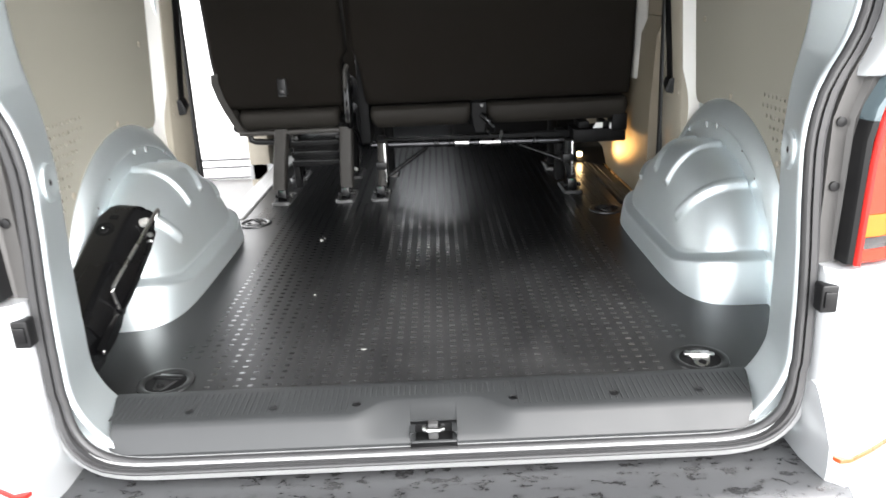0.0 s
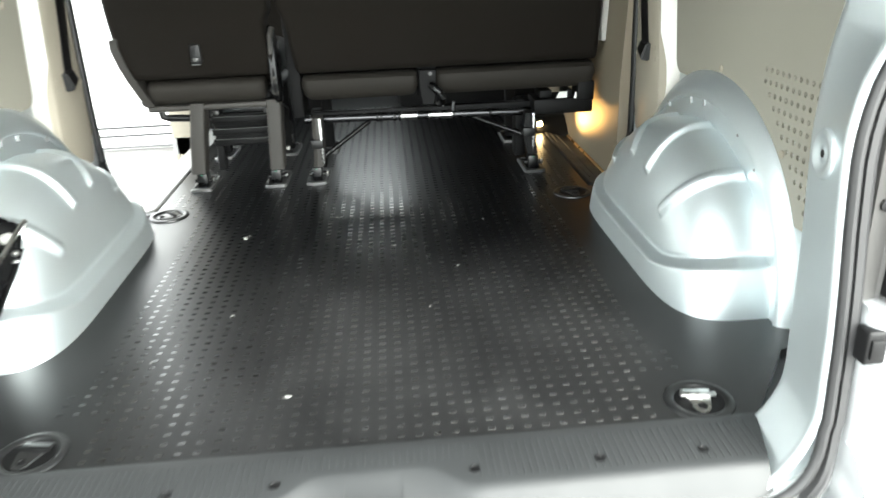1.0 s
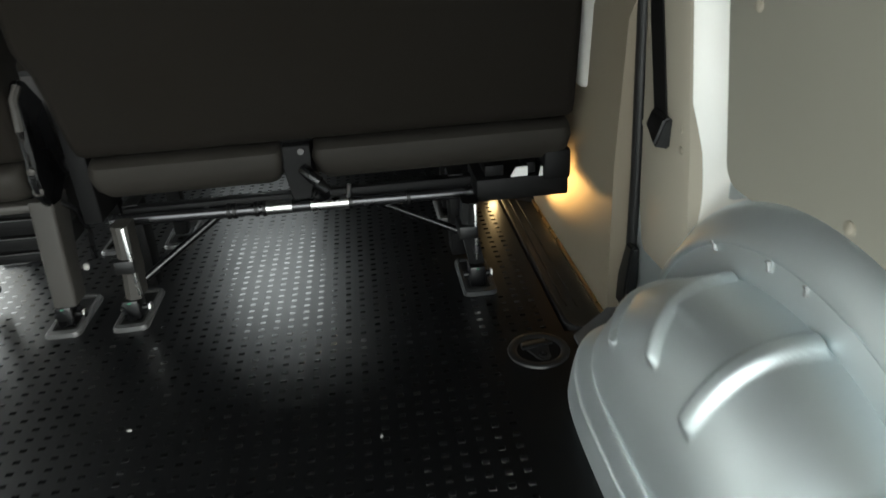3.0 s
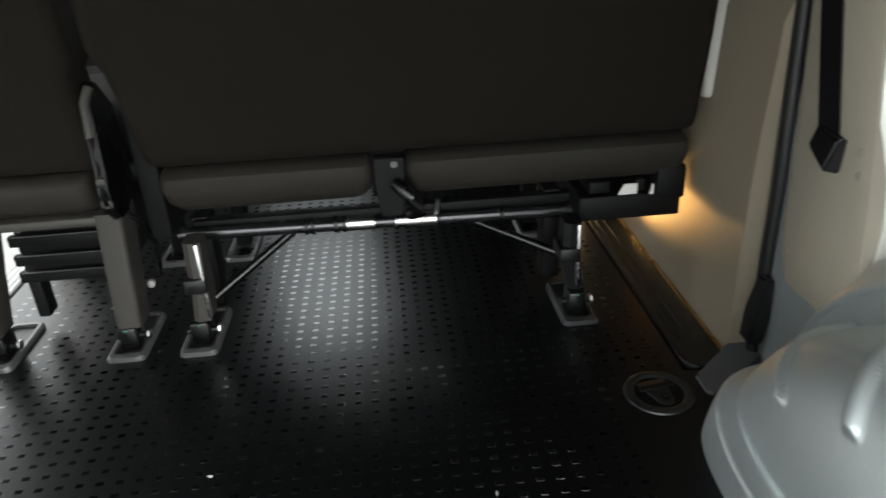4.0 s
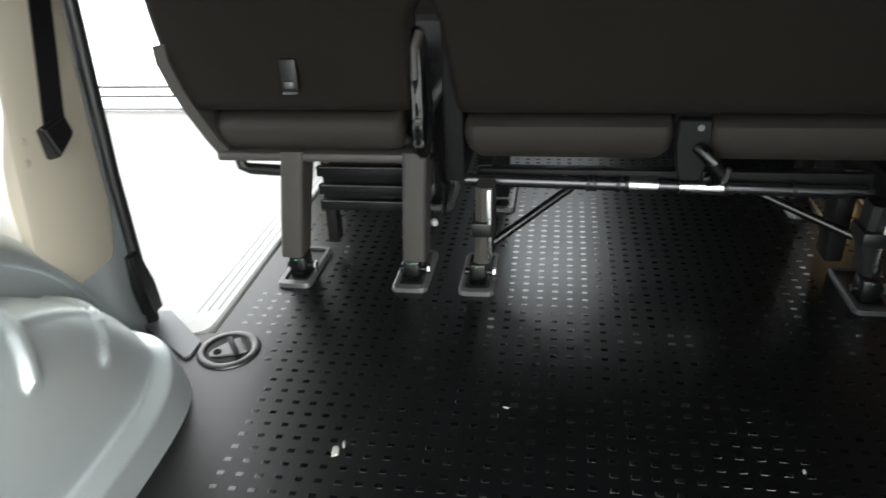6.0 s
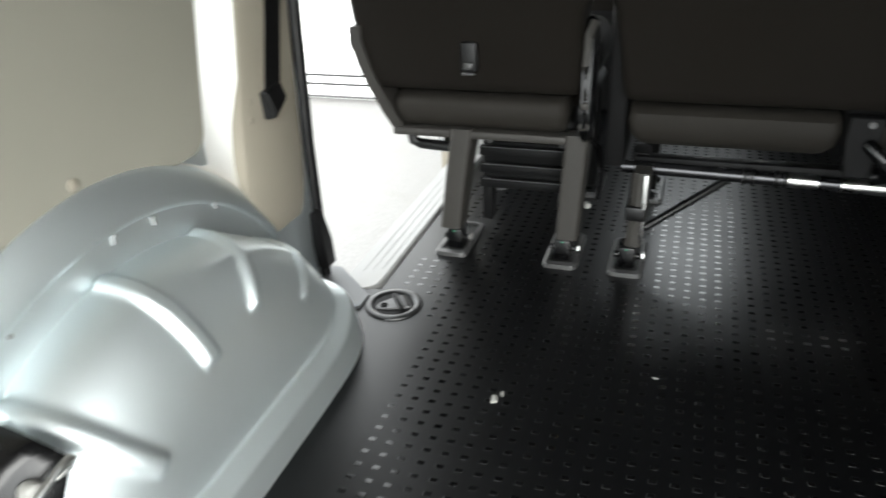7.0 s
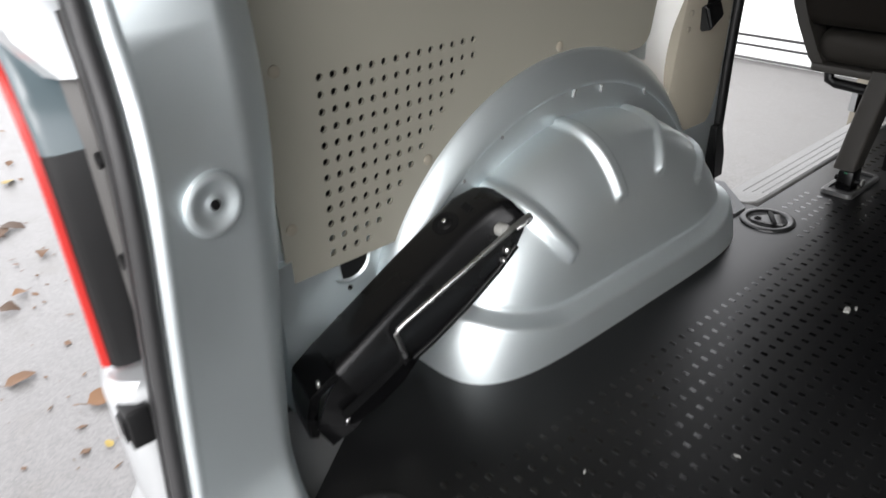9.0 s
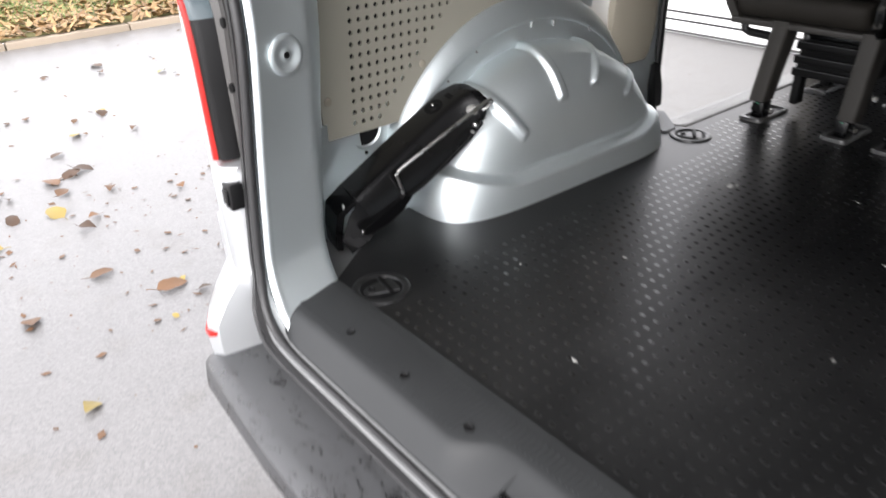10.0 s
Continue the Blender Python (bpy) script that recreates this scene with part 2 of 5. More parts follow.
def sweep(bm, path, r, n=8):
    """A round bar along a bent path."""
    pts = [Vector(p) for p in path]
    rings = []
    for i, p in enumerate(pts):
        d = (pts[min(i + 1, len(pts) - 1)] - pts[max(i - 1, 0)]).normalized()
        q = d.to_track_quat("Z", "Y")
        rings.append([bm.verts.new(p + q @ Vector((r * math.cos(2 * math.pi * k / n), r * math.sin(2 * math.pi * k / n), 0))) for k in range(n)])
    for a, b in zip(rings, rings[1:]):
        for k in range(n):
            bm.faces.new((a[k], a[(k + 1) % n], b[(k + 1) % n], b[k]))
    bm.faces.new(rings[0][::-1])
    bm.faces.new(rings[-1])
    return bm


def loft(bm, rings, closed=True, caps=True):
    """Skins a list of rings of points, each of the same count."""
    vs = [[bm.verts.new(p) for p in r] for r in rings]
    n = len(vs[0])
    for a, b in zip(vs, vs[1:]):
        for k in range(n if closed else n - 1):
            bm.faces.new((a[k], a[(k + 1) % n], b[(k + 1) % n], b[k]))
    if caps and closed:
        bm.faces.new(vs[0][::-1])
        bm.faces.new(vs[-1])
    return bm


def prism(bm, poly, axis, a, b):
    """A polygon drawn in the two other axes, pushed from a to b along axis."""
    def p(u, v, w):
        return {"x": (w, u, v), "y": (u, w, v), "z": (u, v, w)}[axis]
    return loft(bm, [[p(u, v, a) for u, v in poly], [p(u, v, b) for u, v in poly]])


def rounded(x0, x1, y0, y1, r, n=5):
    out = []
    for cx, cy, a0 in ((x1 - r, y1 - r, 0), (x0 + r, y1 - r, 90), (x0 + r, y0 + r, 180), (x1 - r, y0 + r, 270)):
        for k in range(n + 1):
            a = radians(a0 + 90 * k / n)
            out.append((cx + r * math.cos(a), cy + r * math.sin(a)))
    return out


def ring_mesh(bm, centre, normal, profile, n=28):
    """Turns a profile of (radius, height) about an axis."""
    q = Vector(normal).to_track_quat("Z", "Y")
    rings = [[Vector(centre) + q @ Vector((r * math.cos(2 * math.pi * k / n), r * math.sin(2 * math.pi * k / n), h)) for k in range(n)] for r, h in profile]
    return loft(bm, rings, caps=True)


ROAD = -0.58
LEFT, RIGHT = -1, 1


# ---- the road, the kerb and the verge ----
def build_outside():
    bm = bmesh.new()
    for x0, x1 in ((-6.4, 60),):
        vs = [bm.verts.new(p) for p in ((x0, -60, ROAD), (x1, -60, ROAD), (x1, 80, ROAD), (x0, 80, ROAD))]
        bm.faces.new(vs)
    tagged(part("road", bm, ASPHALT, smooth=False), "pale wet grey asphalt road with scattered leaves", "road", kind="structure")
    kerb = thing("kerb", "weathered pale concrete kerb along the leafy verge", "kerb", kind="structure")
    stone = None
    y = -4.0
    while y < 9.0:
        if stone is None:
            stone = part("kerb_stone", boxed(-6.51, -6.402, -0.495, 0.495, ROAD - 0.2, ROAD + 0.055, 0.012, 2), CONCRETE, kerb)
            ob = stone
        else:
            ob = new("kerb_stone", stone.data)
            ob.parent = kerb
        ob.location = (random.uniform(-0.004, 0.004), y, random.uniform(-0.004, 0.004))
        y += 1.0
    bm = bmesh.new()
    nx, ny = 24, 40
    grid = [[bm.verts.new((-6.50 - 53 * (i / nx) ** 2.2, -30 + 80 * j / ny, ROAD + 0.045 + 0.05 * i / nx * 10 * (0.6 + 0.4 * noise.noise((i * 0.4, j * 0.6, 1))))) for j in range(ny + 1)] for i in range(nx + 1)]
    for i in range(nx):
        for j in range(ny):
            bm.faces.new((grid[i][j], grid[i + 1][j], grid[i + 1][j + 1], grid[i][j + 1]))
    tagged(part("ground", bm, SOIL), "brown verge soil with moss under autumn leaves", "ground", kind="structure")


def leaf_points(size, bend, n=6):
    """The outline of one leaf as two rows beside a midrib."""
    rows = []
    for k in range(n + 1):
        u = k / n
        w = size * 0.36 * math.sin(math.pi * min(1, u * 1.02)) ** 0.8 * (1.15 - 0.5 * u) + 0.0004
        w *= 1 + 0.18 * math.sin(9 * u + size * 90)
        rows.append((size * (u - 0.5), w, bend * size * (math.sin(u * 2.6) * 0.4)))
    return rows


def leaf_mesh(name, size, bend, mat_):
    bm = bmesh.new()
    vs = [[bm.verts.new((x, -w, z + 0.35 * w * bend * 2)), bm.verts.new((x, 0, z)), ][:2] + [bm.verts.new((x, w, z + 0.3 * w * bend * 2))] for x, w, z in leaf_points(size, bend)]
    for a, b in zip(vs, vs[1:]):
        for k in range(2):
            bm.faces.new((a[k], a[k + 1], b[k + 1], b[k]))
    sweep(bm, ((-size * 0.5, 0, 0), (-size * 0.68, size * 0.03, 0.004), (-size * 0.8, size * 0.08, 0.003)), size * 0.012, 5)
    me = bpy.data.meshes.new(name)
    bm.to_mesh(me)
    bm.free()
    me.materials.append(mat_)
    me.shade_smooth()
    return me


def scraps(rng):
    """Torn bits of leaf, stalks and grit trodden over the asphalt."""
    verts, faces = [], []
    for i in range(800):
        x, y = -1.0 - 5.2 * rng.random() ** 1.1, rng.uniform(-2.4, 4.4)
        if rng.random() < 0.6:
            x, y = rng.gauss(-2.4, 0.7), rng.gauss(0.1, 0.9)
        x = min(x, -1.02)
        s = rng.choice((0.003, 0.004, 0.006, 0.009, 0.018))
        w = s * rng.choice((0.2, 0.5, 0.8))
        m = pose(x, y, ROAD + 0.003, rng.uniform(-12, 12), rng.uniform(-12, 12), rng.uniform(0, 360))
        k = len(verts)
        for p in ((-s, 0, 0), (-0.2 * s, -w, 0.001), (s, 0.2 * w, 0.002), (0.1 * s, w, 0.001)):
            verts.append(m @ Vector(p))
        faces.append((k, k + 1, k + 2, k + 3))
    me = bpy.data.meshes.new("leaf_scraps")
    me.from_pydata(verts, [], faces)
    me.materials.append(LEAF)
    tagged(new("leaf_scraps", me), "small torn brown leaf scraps scattered on wet asphalt", "leaf scraps", kind="stuff")


def build_leaves():
    rng = random.Random(5)
    shapes = [leaf_mesh("fallen_leaf", s, b, m) for s, b, m in ((0.075, 0.22, LEAF), (0.06, 0.34, LEAF), (0.09, 0.15, LEAF), (0.07, 0.2, LEAFY), (0.05, 0.4, LEAF), (0.055, 0.25, LEAFY))]
    for i in range(190):
        x = -1.15 - 5.1 * rng.random() ** 0.95
        y = rng.uniform(-2.2, 4.2)
        big = i < 34
        if big:
            x, y = min(-1.3, rng.gauss(-2.5, 0.7)), rng.gauss(0.0, 0.8)
        if y > 1.7 and x > -4.4:
            y -= 3.4
        ob = new("fallen_leaf", shapes[rng.choice((0, 0, 1, 1, 2, 3, 4, 4, 5))])
        s = rng.choice((1.0, 1.3, 1.6) if big else (0.3, 0.45, 0.6, 0.9, 1.3)) * rng.uniform(0.85, 1.15)
        ob.matrix_world = pose(x, y, ROAD + 0.006, rng.uniform(-14, 14), rng.uniform(-14, 14), rng.uniform(0, 360)) @ Matrix.Scale(s, 4)
        tagged(ob, "curled brown and yellow autumn leaf on wet asphalt", "leaf", "leaves on the road")
    verts, faces = [], []
    for i in range(9000):
        x = -6.45 - 3.8 * rng.random() ** 1.3
        y = rng.uniform(-2.0, 5.5)
        m = pose(x, y, ROAD + 0.075 + 0.018 * (-6.4 - x) + rng.uniform(0, 0.03), rng.uniform(-35, 35), rng.uniform(-35, 35), rng.uniform(0, 360))
        s = rng.uniform(0.035, 0.085)
        k = len(verts)
        for p in ((-s, 0, 0.1 * s), (-0.2 * s, -0.42 * s, 0), (s, 0, 0.25 * s), (-0.2 * s, 0.42 * s, 0.12 * s)):
            verts.append(m @ Vector(p))
        faces += [(k, k + 1, k + 2), (k, k + 2, k + 3)]
    me = bpy.data.meshes.new("leaf_litter")
    me.from_pydata(verts, [], faces)
    me.materials.append(LITTER)
    tagged(new("leaf_litter", me), "thick layer of dry brown autumn leaves behind the kerb", "leaf litter", kind="stuff")
    verts, faces = [], []
    for i in range(1600):
        x, y = -6.9 - 1.6 * rng.random(), 1.3 + rng.gauss(0, 0.7)
        a, h = rng.uniform(0, 6.3), rng.uniform(0.05, 0.14)
        k = len(verts)
        b = Vector((x, y, ROAD + 0.09))
        side, tip = Vector((math.cos(a), math.sin(a), 0)), Vector((rng.gauss(0, 0.04), rng.gauss(0, 0.04), h))
        verts += [b - side * 0.004, b + side * 0.004, b + tip]
        faces.append((k, k + 1, k + 2))
    scraps(rng)
    me = bpy.data.meshes.new("grass")
    me.from_pydata(verts, [], faces)
    me.materials.append(material("grass_blade", (0.11, 0.17, 0.05), 0.6, 0, 0.3, 5, 90, 0.1))
    tagged(new("grass", me), "short green grass tufts among the fallen leaves", "grass", kind="stuff")


build_outside()
build_leaves()


# ---- the load floor ----
def build_floor():
    floor = thing("floor", "black studded rubber load floor mat with a few crumbs", "floor mat", kind="structure")
    outline = [(-0.60, 0.125), (0.60, 0.125), (0.75, 0.33), (0.83, 0.36), (0.83, 1.315), (0.66, 1.335), (0.66, 3.9), (-0.66, 3.9), (-0.66, 1.345), (-0.83, 1.335), (-0.83, 0.36), (-0.75, 0.33)]
    bm = bmesh.new()
    prism(bm, outline, "z", -0.02, 0.0)
    part("mat", bm, MATTING, floor, smooth=False)
    for x0, y0, y1 in ((-0.93, 0.06, 1.34), (-0.70, 1.34, 2.5), (-0.93, 2.5, 3.9)):
        part("floor_pan", boxed(x0, 0.93, y0, y1, -0.12, -0.045), PRIMER, floor, "painted steel floor pan")
    # the raised oblong studs
    rings = ((-0.533, 0.195), (0.540, 0.197), (-0.612, 1.297), (0.597, 1.282))
    plates = ((-0.567, 1.6), (-0.327, 1.6), (-0.19, 1.6), (0.525, 1.6))
    w, d = 0.0058, 0.0041
    corners = ((-1, -1), (1, -1), (1, 1), (-1, 1))
    levels = ((1.0, 1.0, 0.0), (0.965, 0.950, 0.00022), (0.88, 0.84, 0.00027), (0.55, 0.5, 0.00028))
    bm = bmesh.new()
    loft(bm, [[(sx * w * fx, sy * d * fy, zz) for sx, sy in corners] for fx, fy, zz in levels])
    one = part("stud", bm, STUD, floor, smooth=False)
    one.location = (-0.0108, 0.4596, 0)
    verts, faces = [], []
    count = 1
    for j in range(0, 98):
        y = 0.1428 + 0.0264 * j
        for i in range(-21, 23):
            x = -0.0108 + 0.0289 * i
            if abs(x) > (0.545 if y < 1.3 else 0.625) or (abs(x) > 0.47 and y < 0.30) or (0.36 < y < 1.26 and abs(x) > 0.53) or (i == 0 and j == 12):
                continue
            if any((x - a) ** 2 + (y - b) ** 2 < 0.072 ** 2 for a, b in rings) or any(abs(x - a) < 0.052 and abs(y - b) < 0.105 for a, b in plates):
                continue
            if 0.44 < y < 1.0 and -0.46 < x < -0.02 and count < 300:
                ob = new("stud", one.data)
                ob.parent = floor
                ob.location = (x, y, 0)
                count += 1
                continue
            k = len(verts)
            for fx, fy, zz in levels:
                verts += [(x + sx * w * fx, y + sy * d * fy, zz) for sx, sy in corners]
            faces += [(k + 12, k + 13, k + 14, k + 15)] + [(k + q + a, k + q + (a + 1) % 4, k + q + 4 + (a + 1) % 4, k + q + 4 + a) for q in (0, 4, 8) for a in range(4)]
    me = bpy.data.meshes.new("stud_field")
    me.from_pydata(verts, [], faces)
    me.materials.append(STUD)
    ob = new("stud_field", me)
    ob.parent = floor
    ob["kind"] = "stuff"
    # crumbs and scuffs lying on the mat
    rng = random.Random(2)
    for x, y, s in ((-0.1455, 0.300, 0.006), (-0.109, 1.19, 0.005), (-0.349, 1.07, 0.010), (-0.34, 1.085, 0.006), (0.05, 0.95, 0.004), (0.12, 0.6, 0.004), (-0.3, 0.62, 0.004), (0.2, 0.8, 0.004), (-0.42, 0.45, 0.004), (0.3, 1.1, 0.004)):
        bm = bmesh.new()
        bmesh.ops.create_icosphere(bm, subdivisions=1, radius=s, matrix=pose(x, y, 0.0025, 0, 0, rng.uniform(0, 180)) @ Matrix.Diagonal((1.3, 0.5, 0.3, 1)))
        for v in bm.verts:
            v.co += Vector((rng.gauss(0, s * 0.15), rng.gauss(0, s * 0.15), 0))
        tagged(part("crumb", bm, CRUMB), "tiny pale crumb of dirt on the rubber mat", "crumb", "crumbs on the mat")


def sill_profile(x):
    """The sill's section; the slope runs further in round the striker pocket."""
    k = min(1.0, max(0.0, (0.150 - abs(x - 0.004)) / 0.075))
    k = k * k * (3 - 2 * k)
    y = 0.032 + 0.046 * k
    return [(0.150, 0.004), (0.135, 0.007), (y + 0.013, 0.0055), (y + 0.004, 0.003), (y - 0.004, -0.004 + 0.001 * k), (0.012, -0.026), (0.004, -0.036), (0.004, -0.060), (0.150, -0.060)]


def build_sill():
    sill = thing("sill_trim", "dark grey ribbed plastic loading sill with screws", "sill", kind="structure")
    for xs in ((-0.575, -0.30, -0.16, -0.145, -0.13, -0.115, -0.10, -0.085, -0.06, -0.038), (0.046, 0.068, 0.093, 0.108, 0.123, 0.138, 0.153, 0.168, 0.30, 0.575)):
        bm = bmesh.new()
        rings = []
        for x in xs:
            out = []
            for y, z in sill_profile(x):
                f = math.copysign(max(0, (y - 0.03)) * 0.30, x) if abs(x) > 0.4 else 0.0
                out.append((x + f, y, z))
            rings.append(out)
        loft(bm, rings)
        part("sill_plate", bm, SILLPL, sill)
    bm = bmesh.new()
    loft(bm, [[(x, y, z) for y, z in ((0.150, 0.004), (0.135, 0.007), (0.091, 0.0055), (0.082, 0.003), (0.074, -0.003), (0.045, -0.0175), (0.045, -0.06), (0.150, -0.06))] for x in (-0.038, 0.046)])
    part("sill_plate", bm, SILLPL, sill)
    # fine ribs across the top
    bm = bmesh.new()
    x = -0.585
    while x < 0.59:
        loft(bm, [[(x - 0.0024, yy, zz), (x, yy, zz + 0.0013), (x + 0.0024, yy, zz)] for yy, zz in ((0.052 if abs(x) > 0.15 else 0.096, 0.0056 if abs(x) < 0.15 else 0.0053), (0.128, 0.0068))])
        x += 0.0105
    ob = part("rib_field", bm, SILLPL, sill)
    ob["kind"] = "stuff"
    # the striker pocket
    bm = bmesh.new()
    prism(bm, [(-0.038, -0.055), (0.046, -0.055), (0.046, -0.019), (-0.038, -0.019)], "y", 0.036, 0.044)
    part("pocket_back", bm, BLACK, sill)
    part("pocket_floor", boxed(-0.0375, 0.0455, -0.012, 0.040, -0.062, -0.036, 0.002), BLACK, sill)
    for x, d in ((-0.0379, 1), (0.0459, -1)):
        for z, e in ((-0.0175, -1), (-0.0345, 1)):
            bm = bmesh.new()
            prism(bm, [(x, z)] + [(x + d * 0.009 * (1 - math.sin(radians(15 * k))), z + e * 0.009 * (1 - math.cos(radians(15 * k)))) for k in range(7)], "y", 0.006, 0.034)
            part("pocket_corner", bm, SILLPL, sill)
    part("pocket_lip", boxed(-0.0378, 0.0458, 0.001, 0.010, -0.06, -0.0335, 0.004, 3), SILLPL, sill)
    bm = bmesh.new()
    sweep(bm, [(-0.012, 0.03, -0.02), (-0.012, 0.006, -0.012), (-0.006, 0.0, -0.010), (0.014, 0.0, -0.010), (0.020, 0.006, -0.012), (0.020, 0.03, -0.02)], 0.004)
    part("striker", bm, STEEL, sill, "bright steel latch striker")
    part("catch", boxed(-0.006, 0.012, 0.012, 0.03, -0.046, -0.006, 0.003), GREYPL, sill)
    for x in (-0.445, -0.29, -0.137, 0.152, 0.338, 0.494):
        bm = bmesh.new()
        ring_mesh(bm, (x, 0.0715, 0.0062), (0, 0, 1), [(0.0085, 0), (0.0085, 0.0012), (0.0062, 0.0014), (0.0055, 0.0005)], 16)
        part("screw", bm, BLACK, sill)


def tie_down(x, y, turn, bright):
    ob = thing("tie_down", "black recessed lashing eye with a folded steel loop", "lashing eye", "lashing eyes in the floor", at=(x, y, 0))
    bm = bmesh.new()
    ring_mesh(bm, (0, 0, 0), (0, 0, 1), [(0.057, 0.0), (0.056, 0.0030), (0.052, 0.0048), (0.046, 0.0050), (0.042, 0.0034), (0.040, 0.0010), (0.036, 0.0008)], 40)
    part("bezel", bm, EYE, ob)
    bm = bmesh.new()
    ring_mesh(bm, (0, 0, 0), (0, 0, 1), [(0.0405, 0.0012), (0.036, 0.0015), (0.030, 0.0013), (0.010, 0.0012)], 32)
    part("dish", bm, DARK, ob)
    # the folded tongue: a tapered plate with an eye at its narrow end
    bm = bmesh.new()
    rings = []
    for a, b, h in ((-0.034, 0.006, 0.0030), (-0.026, 0.013, 0.0040), (-0.010, 0.017, 0.0046), (0.012, 0.023, 0.0052), (0.027, 0.025, 0.0050), (0.030, 0.023, 0.0030)):
        rings.append([(a, -b, 0.0014), (a, -b * 0.94, h), (a, b * 0.94, h), (a, b, 0.0014)])
    loft(bm, rings)
    part("loop", bm, STEEL if bright else EYE, ob, "folded steel loop")
    part("bridge", boxed(0.004, 0.014, -0.030, 0.030, 0.0040, 0.0096, 0.0022), STEEL if bright else DARK, ob)
    bm = bmesh.new()
    ring_mesh(bm, (-0.020, 0.0, 0.0036), (0, 0, 1), [(0.0075, 0), (0.0075, 0.0022), (0.0045, 0.0030), (0.0035, 0.0008)], 16)
    part("bolt", bm, DARK, ob)
    ob.matrix_world = pose(x, y, 0, 0, 0, turn)
    return ob


build_floor()
build_sill()
for a in ((-0.533, 0.195, 80, False), (0.540, 0.197, 84, True), (-0.612, 1.297, 36, False), (0.597, 1.282, 100, False)):
    tie_down(*a)


# ---- the wheel arches ----
CY = 0.84
TOP = 0.312
HALF = 0.372


def arch_grid(side, nu=250):
    """The arch's skin as a grid of points: round its plan, and up from the floor."""
    z = np.concatenate((np.linspace(0, 0.030, 7), np.arange(0.034, 0.150, 0.0018), TOP * np.sin(np.linspace(math.asin(0.152 / TOP), math.pi / 2, 66))))
    nv = len(z) - 1
    length = HALF * np.sqrt(np.maximum(0.0, 1 - (z / TOP) ** 2))
    depth = 0.160 * np.maximum(0.0, 1 - (z / (TOP + 0.0004)) ** 2.7) ** (1 / 2.7) + 0.004 * (1 - z / TOP)
    grid = np.zeros((nv + 1, nu + 1, 3))
    th = np.linspace(0, math.pi, 6001)
    for i in range(nv + 1):
        e = 2 / (2.7 + 2.4 * (1 - z[i] / TOP) ** 1.6)
        c, s_ = np.cos(th), np.sin(th)
        y = -length[i] * np.sign(c) * np.abs(c) ** e
        x = depth[i] * np.abs(s_) ** e
        d = np.concatenate(([0], np.cumsum(np.hypot(np.diff(x), np.diff(y)))))
        at = np.linspace(0, d[-1], nu + 1)
        grid[i, :, 0] = 0.786 - np.interp(at, d, x)
        grid[i, :, 1] = CY + np.interp(at, d, y)
        grid[i, :, 2] = z[i]
    # outward normals of the bare skin
    du = np.gradient(grid, axis=1)
    dv = np.gradient(grid, axis=0)
    nrm = np.cross(du, dv)
    nrm /= np.maximum(1e-9, np.linalg.norm(nrm, axis=2))[..., None]
    nrm *= np.where(nrm[..., 0:1] * -1 + (grid[..., 1:2] - CY) * nrm[..., 1:2] * 3 + nrm[..., 2:3] < 0, -1, 1)
    nrm[-1] = (0, 0, 1)
    x, y, zz = grid[..., 0], grid[..., 1], grid[..., 2]
    # a proud skirt along the foot with a rounded ledge, higher at the two ends
    flat = nrm.copy()
    flat[..., 2] = 0
    flat /= np.maximum(1e-6, np.linalg.norm(flat, axis=2))[..., None]
    rear, front = np.clip((CY - 0.20 - y) / 0.17, 0, 1), np.clip((y - CY - 0.20) / 0.17, 0, 1)
    crest = 0.060 + 0.052 * rear ** 1.4 + 0.040 * front ** 1.6
    f = np.clip((zz - crest) / 0.014, 0, 1)
    f = (1 - f) ** 1.5
    round_off = np.clip((zz - crest + 0.007) / 0.007, 0, 1)
    out = 0.022 * f - 0.0032 * round_off ** 2 * f - 0.0022 * np.exp(-((zz - crest - 0.016) / 0.006) ** 2)
    low = zz < crest + 0.07
    grid += np.where(low, out, 0)[..., None] * flat
    # pressed ribs that cross the top from the seam and run down the inner face
    ang = np.degrees(np.arctan2(zz / TOP, (CY - y) / HALF))
    rho = np.hypot(zz / TOP, (CY - y) / HALF)
    reach = np.hypot(zz, y - CY)
    rise = np.zeros_like(zz)
    for a_top, a_end, end, wide, tall in ((53, 47.5, 0.635, 0.0185, 0.0105), (83, 82, 0.650, 0.0180, 0.0105), (112, 106, 0.705, 0.0145, 0.0100), (138, 134, 0.725, 0.0130, 0.0092)):
        g = np.clip((1 - rho) / (1 - end), 0, 1)
        d = np.abs((ang - (a_top + (a_end - a_top) * g)) * reach * 0.01745) / wide
        h = np.clip((1 - d) / 0.72, 0, 1)
        h = h * h * (3 - 2 * h)
        stop = np.clip((rho - end) / 0.05, 0, 1)
        rise = np.maximum(rise, tall * h * stop * stop * (3 - 2 * stop))
    # a soft ridge round the front shoulder
    d = np.abs(rho - (0.945 + 0.0009 * (ang - 118))) * reach / 0.010
    h = np.clip(1 - d, 0, 1)
    fade = np.clip((ang - 93) / 9, 0, 1) * np.clip((160 - ang) / 14, 0, 1)
    rise = np.maximum(rise, 0.0030 * h * h * (3 - 2 * h) * fade)
    rise *= np.clip((zz - crest - 0.030) / 0.02, 0, 1) * np.clip((0.7845 - x) / 0.004, 0, 1)
    grid += rise[..., None] * nrm
    grid[..., 0] *= side
    return grid


